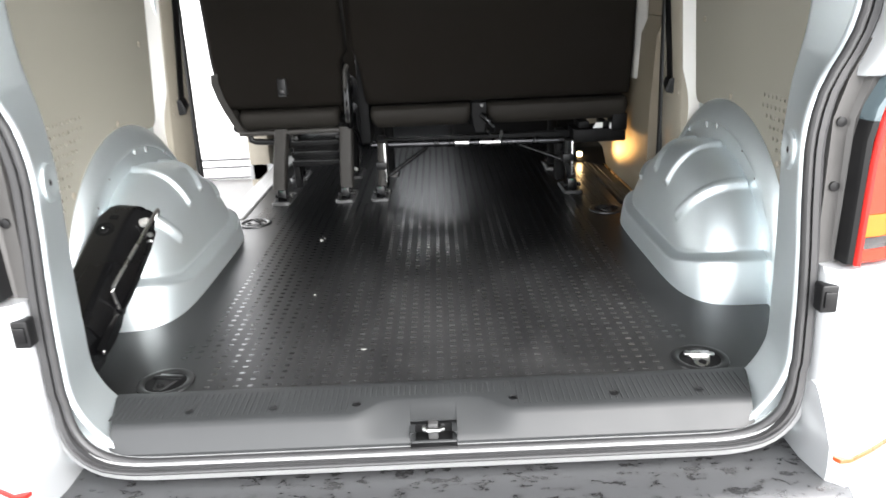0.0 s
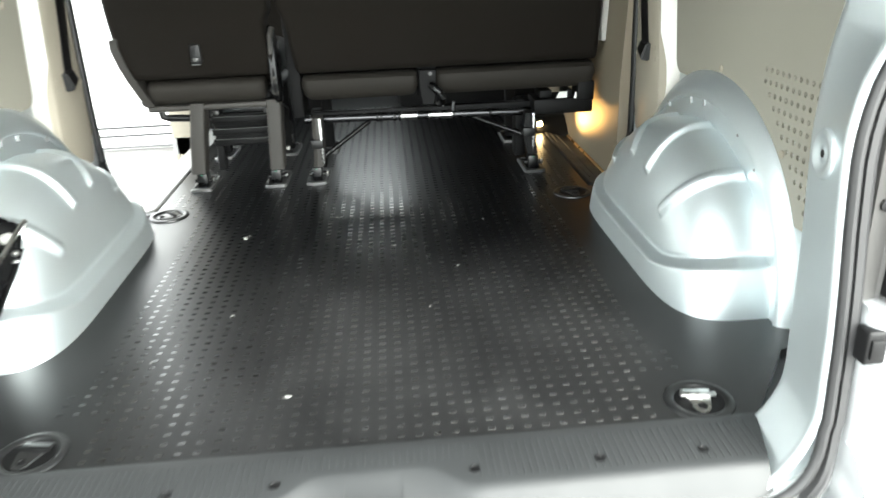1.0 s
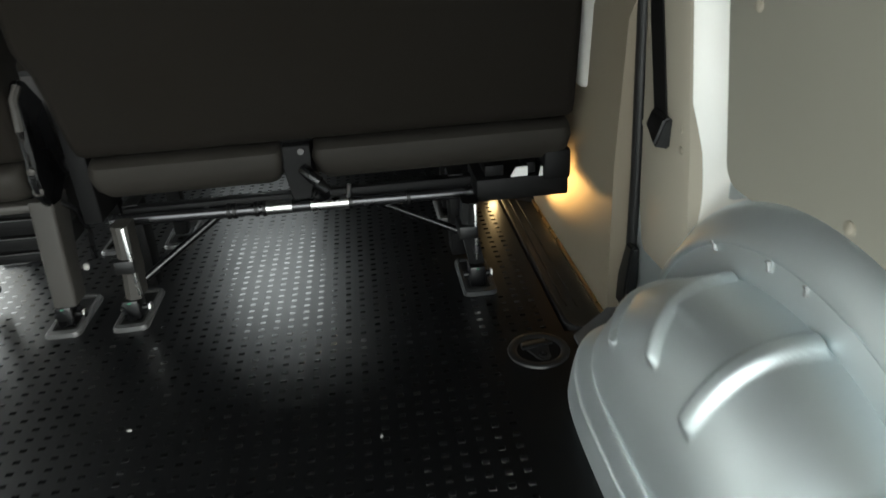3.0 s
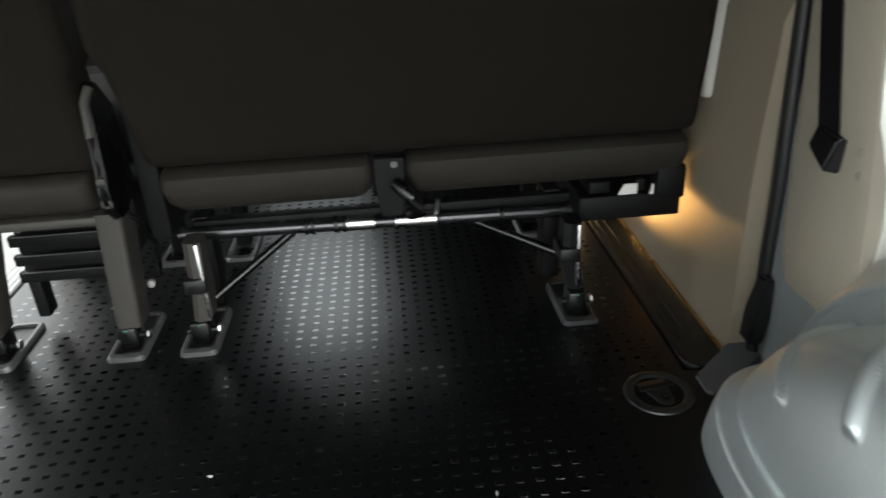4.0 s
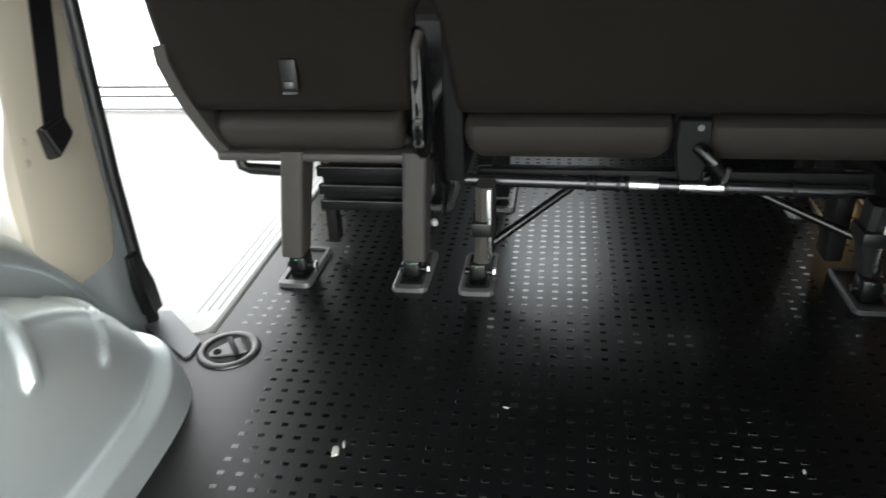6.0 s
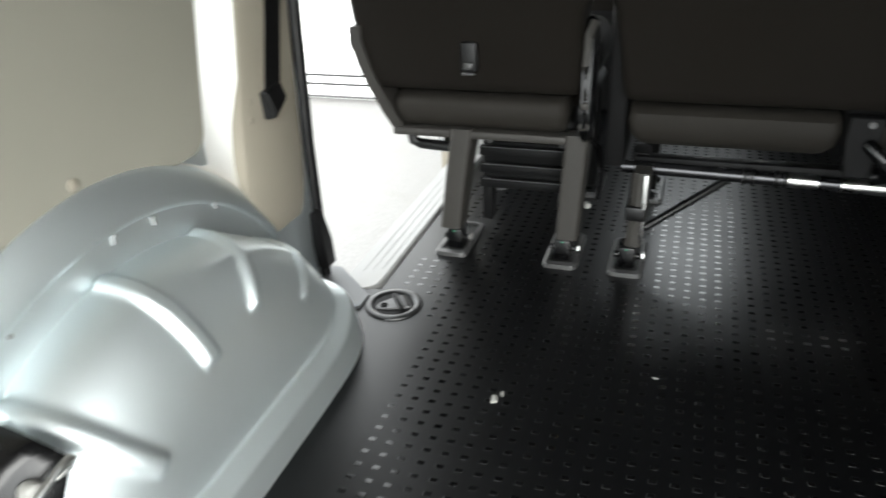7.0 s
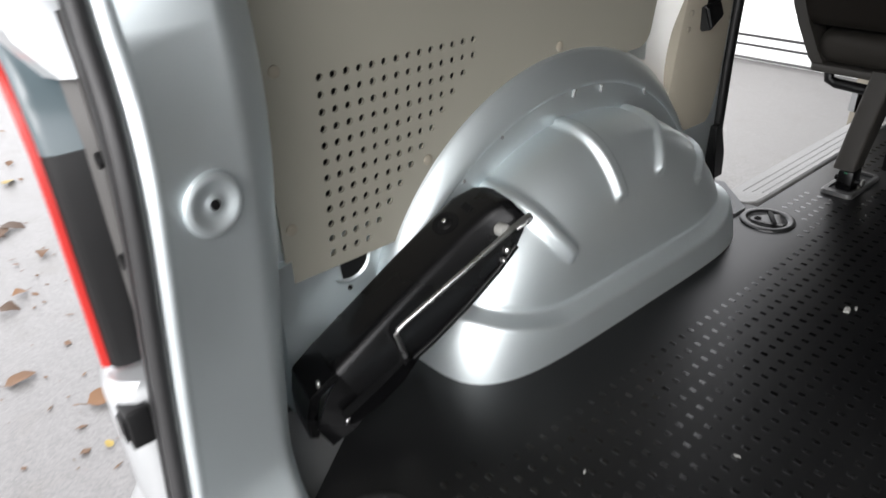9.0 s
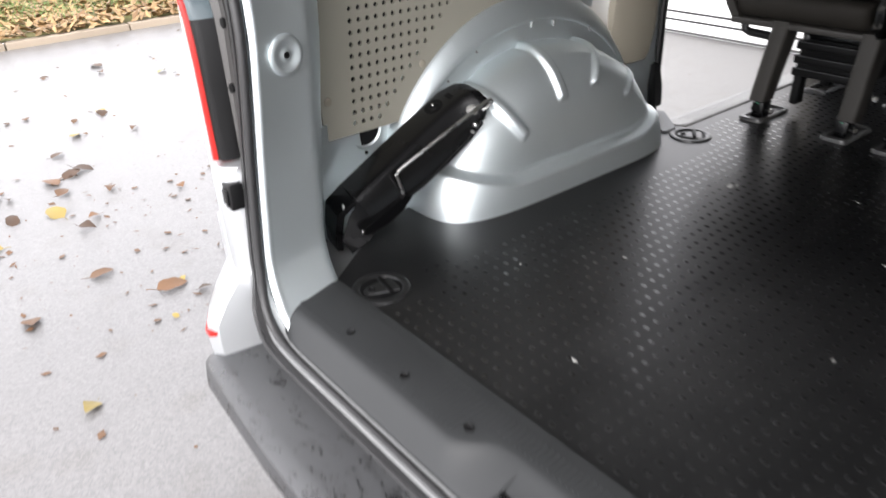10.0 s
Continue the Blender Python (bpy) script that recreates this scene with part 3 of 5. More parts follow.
def flange_ring(side, ry_b, ry_f, rz, x, n=72, p=2.0):
    out = []
    for i in range(n + 1):
        a = math.pi * i / n
        c, s_ = math.cos(a), math.sin(a)
        out.append(Vector((side * x, CY - (ry_b if c > 0 else ry_f) * math.copysign(abs(c) ** (2 / p), c), max(-0.02, rz * abs(s_) ** (2 / p) - (0.02 if i in (0, n) else 0)))))
    return out


def build_arch(side):
    arch = thing("wheel_arch", "silver painted steel wheel arch with pressed ribs", "wheel arch", "wheel arches")
    bm = bmesh.new()
    loft(bm, [[Vector(p) for p in row] for row in arch_grid(side)], closed=False)
    part("dome", bm, SILVER, arch)
    # the flat welded seam band, a little behind the dome's rim
    bm = bmesh.new()
    loft(bm, [flange_ring(side, 0.360, 0.355, 0.300, 0.800), flange_ring(side, 0.366, 0.362, 0.306, 0.7862), flange_ring(side, 0.4165, 0.403, 0.3585, 0.7842), flange_ring(side, 0.4190, 0.405, 0.3610, 0.7855)], closed=False)
    part("seam_band", bm, SILVER, arch)
    # the flange: a small step proud of the band, then a broad slope to the wall
    bm = bmesh.new()
    loft(bm, [flange_ring(side, 0.4160, 0.4025, 0.3580, 0.788), flange_ring(side, 0.4168, 0.4030, 0.3588, 0.7820), flange_ring(side, 0.4190, 0.4050, 0.3610, 0.7800), flange_ring(side, 0.4230, 0.4085, 0.3660, 0.7795), flange_ring(side, 0.4300, 0.413, 0.3800, 0.7835), flange_ring(side, 0.4360, 0.417, 0.3980, 0.7920), flange_ring(side, 0.4400, 0.420, 0.4130, 0.8010), flange_ring(side, 0.4430, 0.4225, 0.4200, 0.8090), flange_ring(side, 0.446, 0.425, 0.4240, 0.828), flange_ring(side, 0.475, 0.446, 0.450, 0.832)], closed=False)
    part("flange", bm, SILVER, arch)
    # bent weld tabs and dabs of sealer on the band
    for y, z, t in ((0.833, 0.353, 4), (0.908, 0.345, -10), (1.041, 0.310, -28)):
        bm = boxed(-0.003, 0.003, -0.0018, 0.0018, -0.008, 0.006, 0.0008, 2)
        box(bm, -0.005, -0.001, -0.0022, 0.0022, 0.003, 0.006, 0.0008, 2)
        bmesh.ops.transform(bm, matrix=pose(side * 0.783, y, z, t, 0, 0 if side > 0 else 180), verts=bm.verts)
        part("weld_tab", bm, PRIMER, arch)
    for y, z in ((0.866, 0.366), (0.66, 0.318), (0.575, 0.268)):
        bm = bmesh.new()
        ring_mesh(bm, (side * 0.7836, y, z), (-side, 0, 0), [(0.0034, 0), (0.0030, 0.0012), (0.001, 0.0016)], 10)
        part("sealer_dab", bm, PRIMER, arch)
    # the front foot that meets the door step
    bm = bmesh.new()
    prism(bm, [(side * x, y) for x, y in ((0.680, 1.262), (0.82, 1.362), (0.82, 1.40), (0.777, 1.405), (0.672, 1.312), (0.672, 1.27))], "z", -0.04, 0.006)
    part("foot_plate", bm, FOOT, arch)
    return arch


build_arch(LEFT)
build_arch(RIGHT)


# ---- the van's shell ----
def smooth_through(at, xs, ys):
    """A smooth curve through known places."""
    xs, ys = np.array(xs), np.array(ys)
    slope = np.gradient(ys, xs)
    i = int(np.clip(np.searchsorted(xs, at) - 1, 0, len(xs) - 2))
    w = xs[i + 1] - xs[i]
    t = float(np.clip((at - xs[i]) / w, 0, 1))
    return float(ys[i] * (1 + 2 * t) * (1 - t) ** 2 + slope[i] * w * t * (1 - t) ** 2 + ys[i + 1] * t * t * (3 - 2 * t) + slope[i + 1] * w * t * t * (t - 1))


def opening_x(z):
    """Half width of the tailgate opening at a height."""
    zs = (-0.06, -0.03, 0.0, 0.03, 0.06, 0.15, 0.27, 0.39, 0.48, 0.54, 0.63, 0.75, 1.0, 1.2, 1.32)
    xs = (0.52, 0.555, 0.585, 0.607, 0.620, 0.627, 0.626, 0.621, 0.622, 0.635, 0.680, 0.700, 0.690, 0.66, 0.60)
    return smooth_through(z, zs, xs)


def rake(z):
    """The tail of the van leans forward towards the roof."""
    return 0.088 * max(0.0, min(z, 0.8))


LEVELS = [-0.06 + 0.01 * k for k in range(15)] + [0.1 + 0.02 * k for k in range(34)] + [0.8, 0.9, 1.0, 1.1, 1.2, 1.26, 1.32]


def build_rear_pillar(side, name):
    bm = bmesh.new()
    rings = []
    for z in LEVELS:
        foot = max(0, 0.10 - z) / 0.16
        r = rake(z)
        # a rolled rear edge, a flat face, a tight turn and the return to the board
        end = 0.141 + 0.053 * max(0.0, min(0.8, z))
        k = max(0.35, min(1.0, 0.35 + 1.3 * z))
        o = opening_x(z)
        f = o - 0.62 * max(0.0, o - 0.6225)
        pts = [(o + 0.006, 0.012 + r), (o + 0.0015, 0.017 + r), (o, 0.021 + r), (o + 0.0004, 0.0245 + r), (o + 0.0018, 0.028 + r), (o + 0.0030 * f / o, 0.032 + 0.95 * r + 0.004 * foot), (f + 0.0185 - 0.008 * foot, end - 0.012), (f + 0.0198 - 0.008 * foot, end - 0.004), (f + 0.0225 - 0.009 * foot, end + 0.003 * k), (f + 0.026 - 0.010 * foot, end + 0.010 * k), (f + 0.038 - 0.012 * foot, end + 0.030 * k), (f + 0.043 - 0.012 * foot, end + 0.036 * k), (f + 0.056 - 0.012 * foot, end + 0.042 * k), (0.80, end + 0.062), (0.85, 0.240), (0.93, 0.262), (0.93, 0.06)]
        rings.append([(side * x, y, z) for x, y in pts])
    loft(bm, rings)
    wall = tagged(part(name, bm, SILVER), "silver painted rear pillar beside the tailgate opening", "pillar", kind="structure")
    # the pressed fixing dimple
    nrm = Vector((-side * 0.988, 0.155, 0.0))
    bm = bmesh.new()
    c = Vector((side * 0.6308, 0.115, 0.437))
    ring_mesh(bm, c, nrm, [(0.036, -0.006), (0.0325, 0.0034), (0.0295, 0.0048), (0.0265, 0.0051), (0.0235, 0.0045), (0.0175, 0.0018), (0.0125, 0.0006), (0.0095, 0.0009), (0.0068, 0.0022), (0.0045, 0.0024)], 36)
    part("fixing_boss", bm, SILVER, wall)
    # a black disc paints the dark inside of the hole
    bm = bmesh.new()
    ring_mesh(bm, c + nrm * 0.0026, nrm, [(0.0058, 0.0), (0.003, 0.0004)], 14)
    part("fixing_hole", bm, BLACK, wall)
    return wall


def outline_path(y, inset=0.0, top=1.25):
    """The tailgate opening's edge, from the middle of the sill up one side."""
    base = -0.044 - inset * 0.3
    pts = [(0.0, base), (0.25, base), (0.45, base)]
    # a rounded lower corner, then the side
    for k in range(1, 13):
        a = radians(7.5 * k)
        pts.append((0.45 + (opening_x(0.07) + inset - 0.45) * math.sin(a) ** 0.72, base + (0.075 - base) * (1 - math.cos(a)) ** 1.22))
    for z in [0.09 + 0.03 * k for k in range(22)] + [0.8, 0.9, 1.0, 1.1, 1.16, 1.2]:
        pts.append((opening_x(z) + inset, z))
    pts += [(0.56, 1.25), (0.5, 1.27), (0.0, 1.28)]
    # along the sill the layers lie behind one another instead of side by side
    return [(x, y + rake(z) - 1.1 * inset * max(0.0, min(1.0, (0.05 - z) / 0.09)), z) for x, z in pts]


def full_loop(y, inset):
    right = outline_path(y, inset)
    left = [(-x, a, b) for x, a, b in right[1:-1]][::-1]
    return right + left


def closed_sweep(bm, path, prof):
    """A profile of (outwards, back) carried round a closed loop in the xz plane."""
    pts = [Vector(p) for p in path]
    n = len(pts)
    rings = []
    for i, p in enumerate(pts):
        d = pts[(i + 1) % n] - pts[i - 1]
        d.y = 0
        d.normalize()
        out = Vector((d.z, 0, -d.x))
        rings.append([p + out * a + Vector((0, b, 0)) for a, b in prof])
    vs = [[bm.verts.new(p) for p in r] for r in rings]
    m = len(prof)
    for i in range(n):
        a, b = vs[i], vs[(i + 1) % n]
        for k in range(m):
            bm.faces.new((a[k], a[(k + 1) % m], b[(k + 1) % m], b[k]))
    return bm


def build_seal():
    circle = [(0.0075 * math.cos(2 * math.pi * k / 10), 0.0085 * math.sin(2 * math.pi * k / 10)) for k in range(10)]
    seal = thing("door_seal", "black rubber tailgate seal running round the opening", "rubber seal", kind="structure")
    bm = bmesh.new()
    closed_sweep(bm, full_loop(-0.001, 0.006), circle)
    part("seal_bead", bm, RUBBER, seal)
    bm = bmesh.new()
    closed_sweep(bm, full_loop(-0.006, 0.017), [(-0.004, -0.004), (0.005, -0.004), (0.005, 0.014), (-0.004, 0.014)])
    part("seal_lip", bm, RUBBER, seal)
    bm = bmesh.new()
    closed_sweep(bm, full_loop(-0.004, 0.0245), [(0.0040 * math.cos(2 * math.pi * k / 8), 0.0045 * math.sin(2 * math.pi * k / 8)) for k in range(8)])
    part("seal_edge", bm, RUBBER, seal)
    gutter = bmesh.new()
    closed_sweep(gutter, full_loop(0.010, 0.026), [(-0.010, 0.0), (0.0, -0.003), (0.018, -0.001), (0.026, 0.004), (0.030, 0.03), (-0.010, 0.03)])
    tagged(part("gutter", gutter, PRIMER), "grey painted rain gutter round the tailgate opening", "gutter", kind="structure")


HOLES, ROWS = 0.0209, 0.0231


def build_side_panel(side, name):
    """The thin wall board with its field of round holes."""
    board = thing(name, "beige grey hardboard side panel with a field of round holes", "side panel", kind="structure")
    bm = bmesh.new()
    x_in, x_out = side * 0.808, side * 0.813
    y0, z0 = 0.352 - HOLES / 2, (0.477 if side < 0 else 0.459) + ROWS / 2
    wide, low = y0 + 14 * HOLES, z0 - 12 * ROWS
    have = {(i, j) for i in range(12) for j in range(14) if j < min(14, 15 - i)}
    def quad(ya, yb, za, zb):
        if yb - ya < 1e-6 or zb - za < 1e-6:
            return
        for x in (x_in, x_out):
            bm.faces.new([bm.verts.new((x, y, z)) for y, z in ((ya, za), (yb, za), (yb, zb), (ya, zb))])
    for i, j in sorted(have):
        ya, yb = y0 + j * HOLES, y0 + (j + 1) * HOLES
        zb, za = z0 - i * ROWS, z0 - (i + 1) * ROWS
        cy, cz, r = (ya + yb) / 2, (za + zb) / 2, 0.0051
        n = 16
        sq, ci = [], []
        for k in range(n):
            a = 2 * math.pi * k / n
            ca, sa = math.cos(a), math.sin(a)
            f = 1 / max(abs(ca), abs(sa))
            sq.append((cy + f * ca * HOLES / 2, cz + f * sa * ROWS / 2))
            ci.append((cy + r * ca, cz + r * sa))
        for x in (x_in, x_out):
            a = [bm.verts.new((x, *p)) for p in sq]
            b = [bm.verts.new((x, *p)) for p in ci]
            for k in range(n):
                bm.faces.new((a[k], a[(k + 1) % n], b[(k + 1) % n], b[k]))
        a = [bm.verts.new((x_in, *p)) for p in ci]
        b = [bm.verts.new((x_out, *p)) for p in ci]
        for k in range(n):
            bm.faces.new((a[k], a[(k + 1) % n], b[(k + 1) % n], b[k]))
    for i in range(12):
        quad(y0 + min(14, 15 - i) * HOLES, wide, z0 - (i + 1) * ROWS, z0 - i * ROWS)
    ztop, zlow, yb, yf = 1.15, 0.199, 0.264, 1.092
    quad(yb, y0, zlow, ztop)
    quad(y0, wide, z0, ztop)
    quad(y0, wide, zlow, low)
    quad(wide, yf, 0.415, ztop)
    quad(wide, yf - 0.03, 0.385, 0.415)
    quad(wide, 0.95, zlow, 0.385)
    # the field leans a little
    for v in bm.verts:
        if y0 - 0.001 < v.co.y < wide + 0.001:
            v.co.y += 0.047 * (v.co.z - 0.477)
    # the rounded front corner
    for x in (x_in, x_out):
        c = bm.verts.new((x, yf - 0.03, 0.415))
        fan = [bm.verts.new((x, yf - 0.03 + 0.03 * math.sin(radians(9 * k)), 0.415 - 0.03 * math.cos(radians(9 * k)))) for k in range(11)]
        for a, b in zip(fan, fan[1:]):
            bm.faces.new((c, a, b))
    rim = [(yb, ztop), (yb, zlow), (0.44, zlow)]
    for (a, b), (c, d) in zip(rim, rim[1:]):
        bm.faces.new([bm.verts.new(p) for p in ((x_in, a, b), (x_out, a, b), (x_out, c, d), (x_in, c, d))])
    rim = [(yf, ztop)] + [(yf - 0.03 + 0.03 * math.cos(radians(9 * k)), 0.415 - 0.03 * math.sin(radians(9 * k))) for k in range(11)] + [(0.95, 0.385)]
    for (a, b), (c, d) in zip(rim, rim[1:]):
        bm.faces.new([bm.verts.new(p) for p in ((x_in, a, b), (x_out, a, b), (x_out, c, d), (x_in, c, d))])
    for v in bm.verts:
        if v.co.y > 1.05:
            v.co.y += 0.2 * (v.co.z - 0.39) - 0.014
    bmesh.ops.remove_doubles(bm, verts=bm.verts, dist=0.0002)
    part("board", bm, PANEL, board, smooth=False)
    for y, z in ((0.289, 0.497), (0.280, 0.282), (0.820, 0.430), (0.524, 0.313), (0.286, 0.75), (0.7, 0.8), (1.05, 0.62)):
        bm = bmesh.new()
        ring_mesh(bm, (side * 0.808, y, z), (-side, 0, 0), [(0.0085, 0), (0.0082, 0.002), (0.006, 0.0036), (0.002, 0.0042)], 16)
        part("clip", bm, TRIM, board)
    return board


def build_wall(side, name):
    """The sheet metal side behind the board, with its lower skirt."""
    wall = thing(name, "silver painted inner side of the van body", "side wall", kind="structure")
    s = side
    # black sheet behind the board, painting the cavity's shade seen through the holes
    part("shade_sheet", boxed(min(s * 0.845, s * 0.855), max(s * 0.845, s * 0.855), 0.20, 1.12, -0.05, 1.32), BLACK, wall)
    part("outer_skin", boxed(min(s * 0.925, s * 0.945), max(s * 0.925, s * 0.945), 0.22, 1.40, -0.38, 1.32), BODY, wall)
    # the low web between pillar and arch
    bm = bmesh.new()
    prism(bm, [(s * 0.80, 0.24), (s * 0.835, 0.24), (s * 0.835, 0.43), (s * 0.826, 0.43), (s * 0.815, 0.30)], "z", -0.02, 0.235)
    part("lower_web", bm, SILVER, wall)
    bm = bmesh.new()
    ring_mesh(bm, (s * 0.8200, 0.368, 0.198), (-s, -0.1, 0), [(0.044, -0.004), (0.043, 0.002), (0.038, 0.0045), (0.034, 0.001)], 28)
    part("access_rim", bm, SILVER, wall)
    # flat black discs paint the shade inside the access holes
    bm = bmesh.new()
    ring_mesh(bm, (s * 0.8200, 0.368, 0.198), (-s, -0.1, 0), [(0.0345, 0.0012), (0.012, 0.0018)], 24)
    part("access_hole", bm, BLACK, wall)
    bm = bmesh.new()
    ring_mesh(bm, (s * 0.8190, 0.345, 0.092), (-s, -0.1, 0), [(0.017, -0.002), (0.0165, 0.0016), (0.006, 0.0022)], 18)
    part("access_hole", bm, BLACK, wall)
    bm = bmesh.new()
    ring_mesh(bm, (s * 0.8200, 0.368, 0.146), (-s, -0.1, 0), [(0.0042, -0.002), (0.004, 0.0016), (0.002, 0.0020)], 10)
    part("access_hole", bm, BLACK, wall)
    part("rear_web", boxed(min(s * 0.818, s * 0.836), max(s * 0.818, s * 0.836), 0.19, 0.33, 0.23, 1.32), SILVER, wall)
    part("front_web", boxed(min(s * 0.827, s * 0.835), max(s * 0.827, s * 0.835), 0.93, 1.10, 0.0, 0.55), SILVER, wall)
    # the column between board and trim, its daylight painted in, sweeping out of the arch's flange in a cove
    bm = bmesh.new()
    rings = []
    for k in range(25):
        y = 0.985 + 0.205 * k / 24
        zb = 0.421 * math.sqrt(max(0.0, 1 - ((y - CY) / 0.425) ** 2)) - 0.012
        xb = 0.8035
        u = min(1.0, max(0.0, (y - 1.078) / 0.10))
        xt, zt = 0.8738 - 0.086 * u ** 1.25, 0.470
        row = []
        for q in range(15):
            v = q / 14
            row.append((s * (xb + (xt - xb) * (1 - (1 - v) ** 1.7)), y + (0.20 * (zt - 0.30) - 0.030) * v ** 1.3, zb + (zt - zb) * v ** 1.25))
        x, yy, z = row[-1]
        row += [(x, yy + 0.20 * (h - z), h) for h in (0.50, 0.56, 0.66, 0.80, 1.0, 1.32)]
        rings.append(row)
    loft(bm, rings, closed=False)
    part("column", bm, LIT_PAINT, wall, "silver body column with daylight painted into its pale colour")
    return wall


def build_mid_pillar(side, name):
    """The beige trimmed pillar with its seat belt."""
    s = side
    pil = thing(name, "beige plastic trimmed pillar behind the door opening", "pillar", kind="structure")
    bm = bmesh.new()
    rings = []
    for z in (0.185, 0.20, 0.26, 0.4, 0.6, 0.8, 1.0, 1.32):
        lean = 0.20 * max(0, z - 0.30)
        cut = 0.03 * max(0, (0.22 - z) / 0.035)
        y0, y1 = 1.137 + lean + cut, 1.335 + 0.4 * lean - cut
        rings.append([(s * 0.82, y0, z), (s * 0.792, y0 + 0.004, z), (s * 0.786, y0 + 0.016, z), (s * 0.784, y1 - 0.02, z), (s * 0.79, y1 - 0.004, z), (s * 0.81, y1, z), (s * 0.90, y1, z), (s * 0.90, y0, z)])
    loft(bm, rings)
    part("trim_cover", bm, TRIM, pil)
    part("pillar_core", boxed(min(s * 0.802, s * 0.93), max(s * 0.802, s * 0.93), 1.21, 1.37, -0.06, 1.32, 0.006), SILVER, pil)
    for y, z in ((1.325, 0.40), (1.178, 0.40), (1.184, 0.43), (1.30, 0.235)):
        bm = bmesh.new()
        ring_mesh(bm, (s * 0.7862, y, z), (-s, 0, 0), [(0.006, 0), (0.006, 0.0015), (0.004, 0.0022)], 14)
        part("clip", bm, TRIM, pil)
    bm = bmesh.new()
    path = [(s * 0.80, 1.372 + 0.06 * max(0, z - 0.3), z) for z in (0.0, 0.1, 0.3, 0.5, 0.8, 1.1, 1.3)]
    sweep(bm, path, 0.0135, 10)
    part("edge_seal", bm, BLACK, pil, "black rubber edge seal")
    bm = bmesh.new()
    loft(bm, [[(s * 0.775, 1.345, 0.03), (s * 0.80, 1.345, 0.03), (s * 0.80, 1.385, 0.03), (s * 0.775, 1.385, 0.03)], [(s * 0.775, 1.335, 0.09), (s * 0.80, 1.335, 0.09), (s * 0.80, 1.38, 0.09), (s * 0.775, 1.38, 0.09)], [(s * 0.785, 1.340, 0.16), (s * 0.80, 1.340, 0.16), (s * 0.80, 1.37, 0.16), (s * 0.785, 1.37, 0.16)]])
    bmesh.ops.bevel(bm, geom=bm.edges[:], offset=0.004, segments=2, affect="EDGES")
    part("seal_foot", bm, BLACK, pil)
    return pil


def build_belt(side):
    s = side
    belt = thing("seat_belt", "black seat belt strap running down into a plastic guide", "seat belt", "seat belts on the pillars")
    bm = bmesh.new()
    rings = []
    for z in (0.425, 0.5, 0.6, 0.72, 0.95, 1.2):
        y = 1.240 + 0.28 * min(z - 0.40, 0.33) + 0.1 * max(0, z - 0.73)
        rings.append([(s * 0.781, y - 0.023, z), (s * 0.7795, y + 0.023, z), (s * 0.7815, y + 0.023, z), (s * 0.783, y - 0.023, z)])
    loft(bm, rings)
    part("strap", bm, BLACK, belt)
    bm = bmesh.new()
    loft(bm, [[(s * 0.784, 1.212, 0.388), (s * 0.784, 1.268, 0.411), (s * 0.784, 1.272, 0.445), (s * 0.784, 1.208, 0.441)], [(s * 0.757, 1.214, 0.395), (s * 0.762, 1.266, 0.417), (s * 0.774, 1.268, 0.443), (s * 0.772, 1.212, 0.439)]])
    bmesh.ops.bevel(bm, geom=bm.edges[:], offset=0.004, segments=2, affect="EDGES")
    part("belt_guide", bm, BLACK, belt)
    return belt


def sweep_y(x, y_in):
    """How far the rear face has swung forward at a half width."""
    u = max(0.0, x - 0.69)
    return y_in + 0.22 * u + 1.2 * u * u


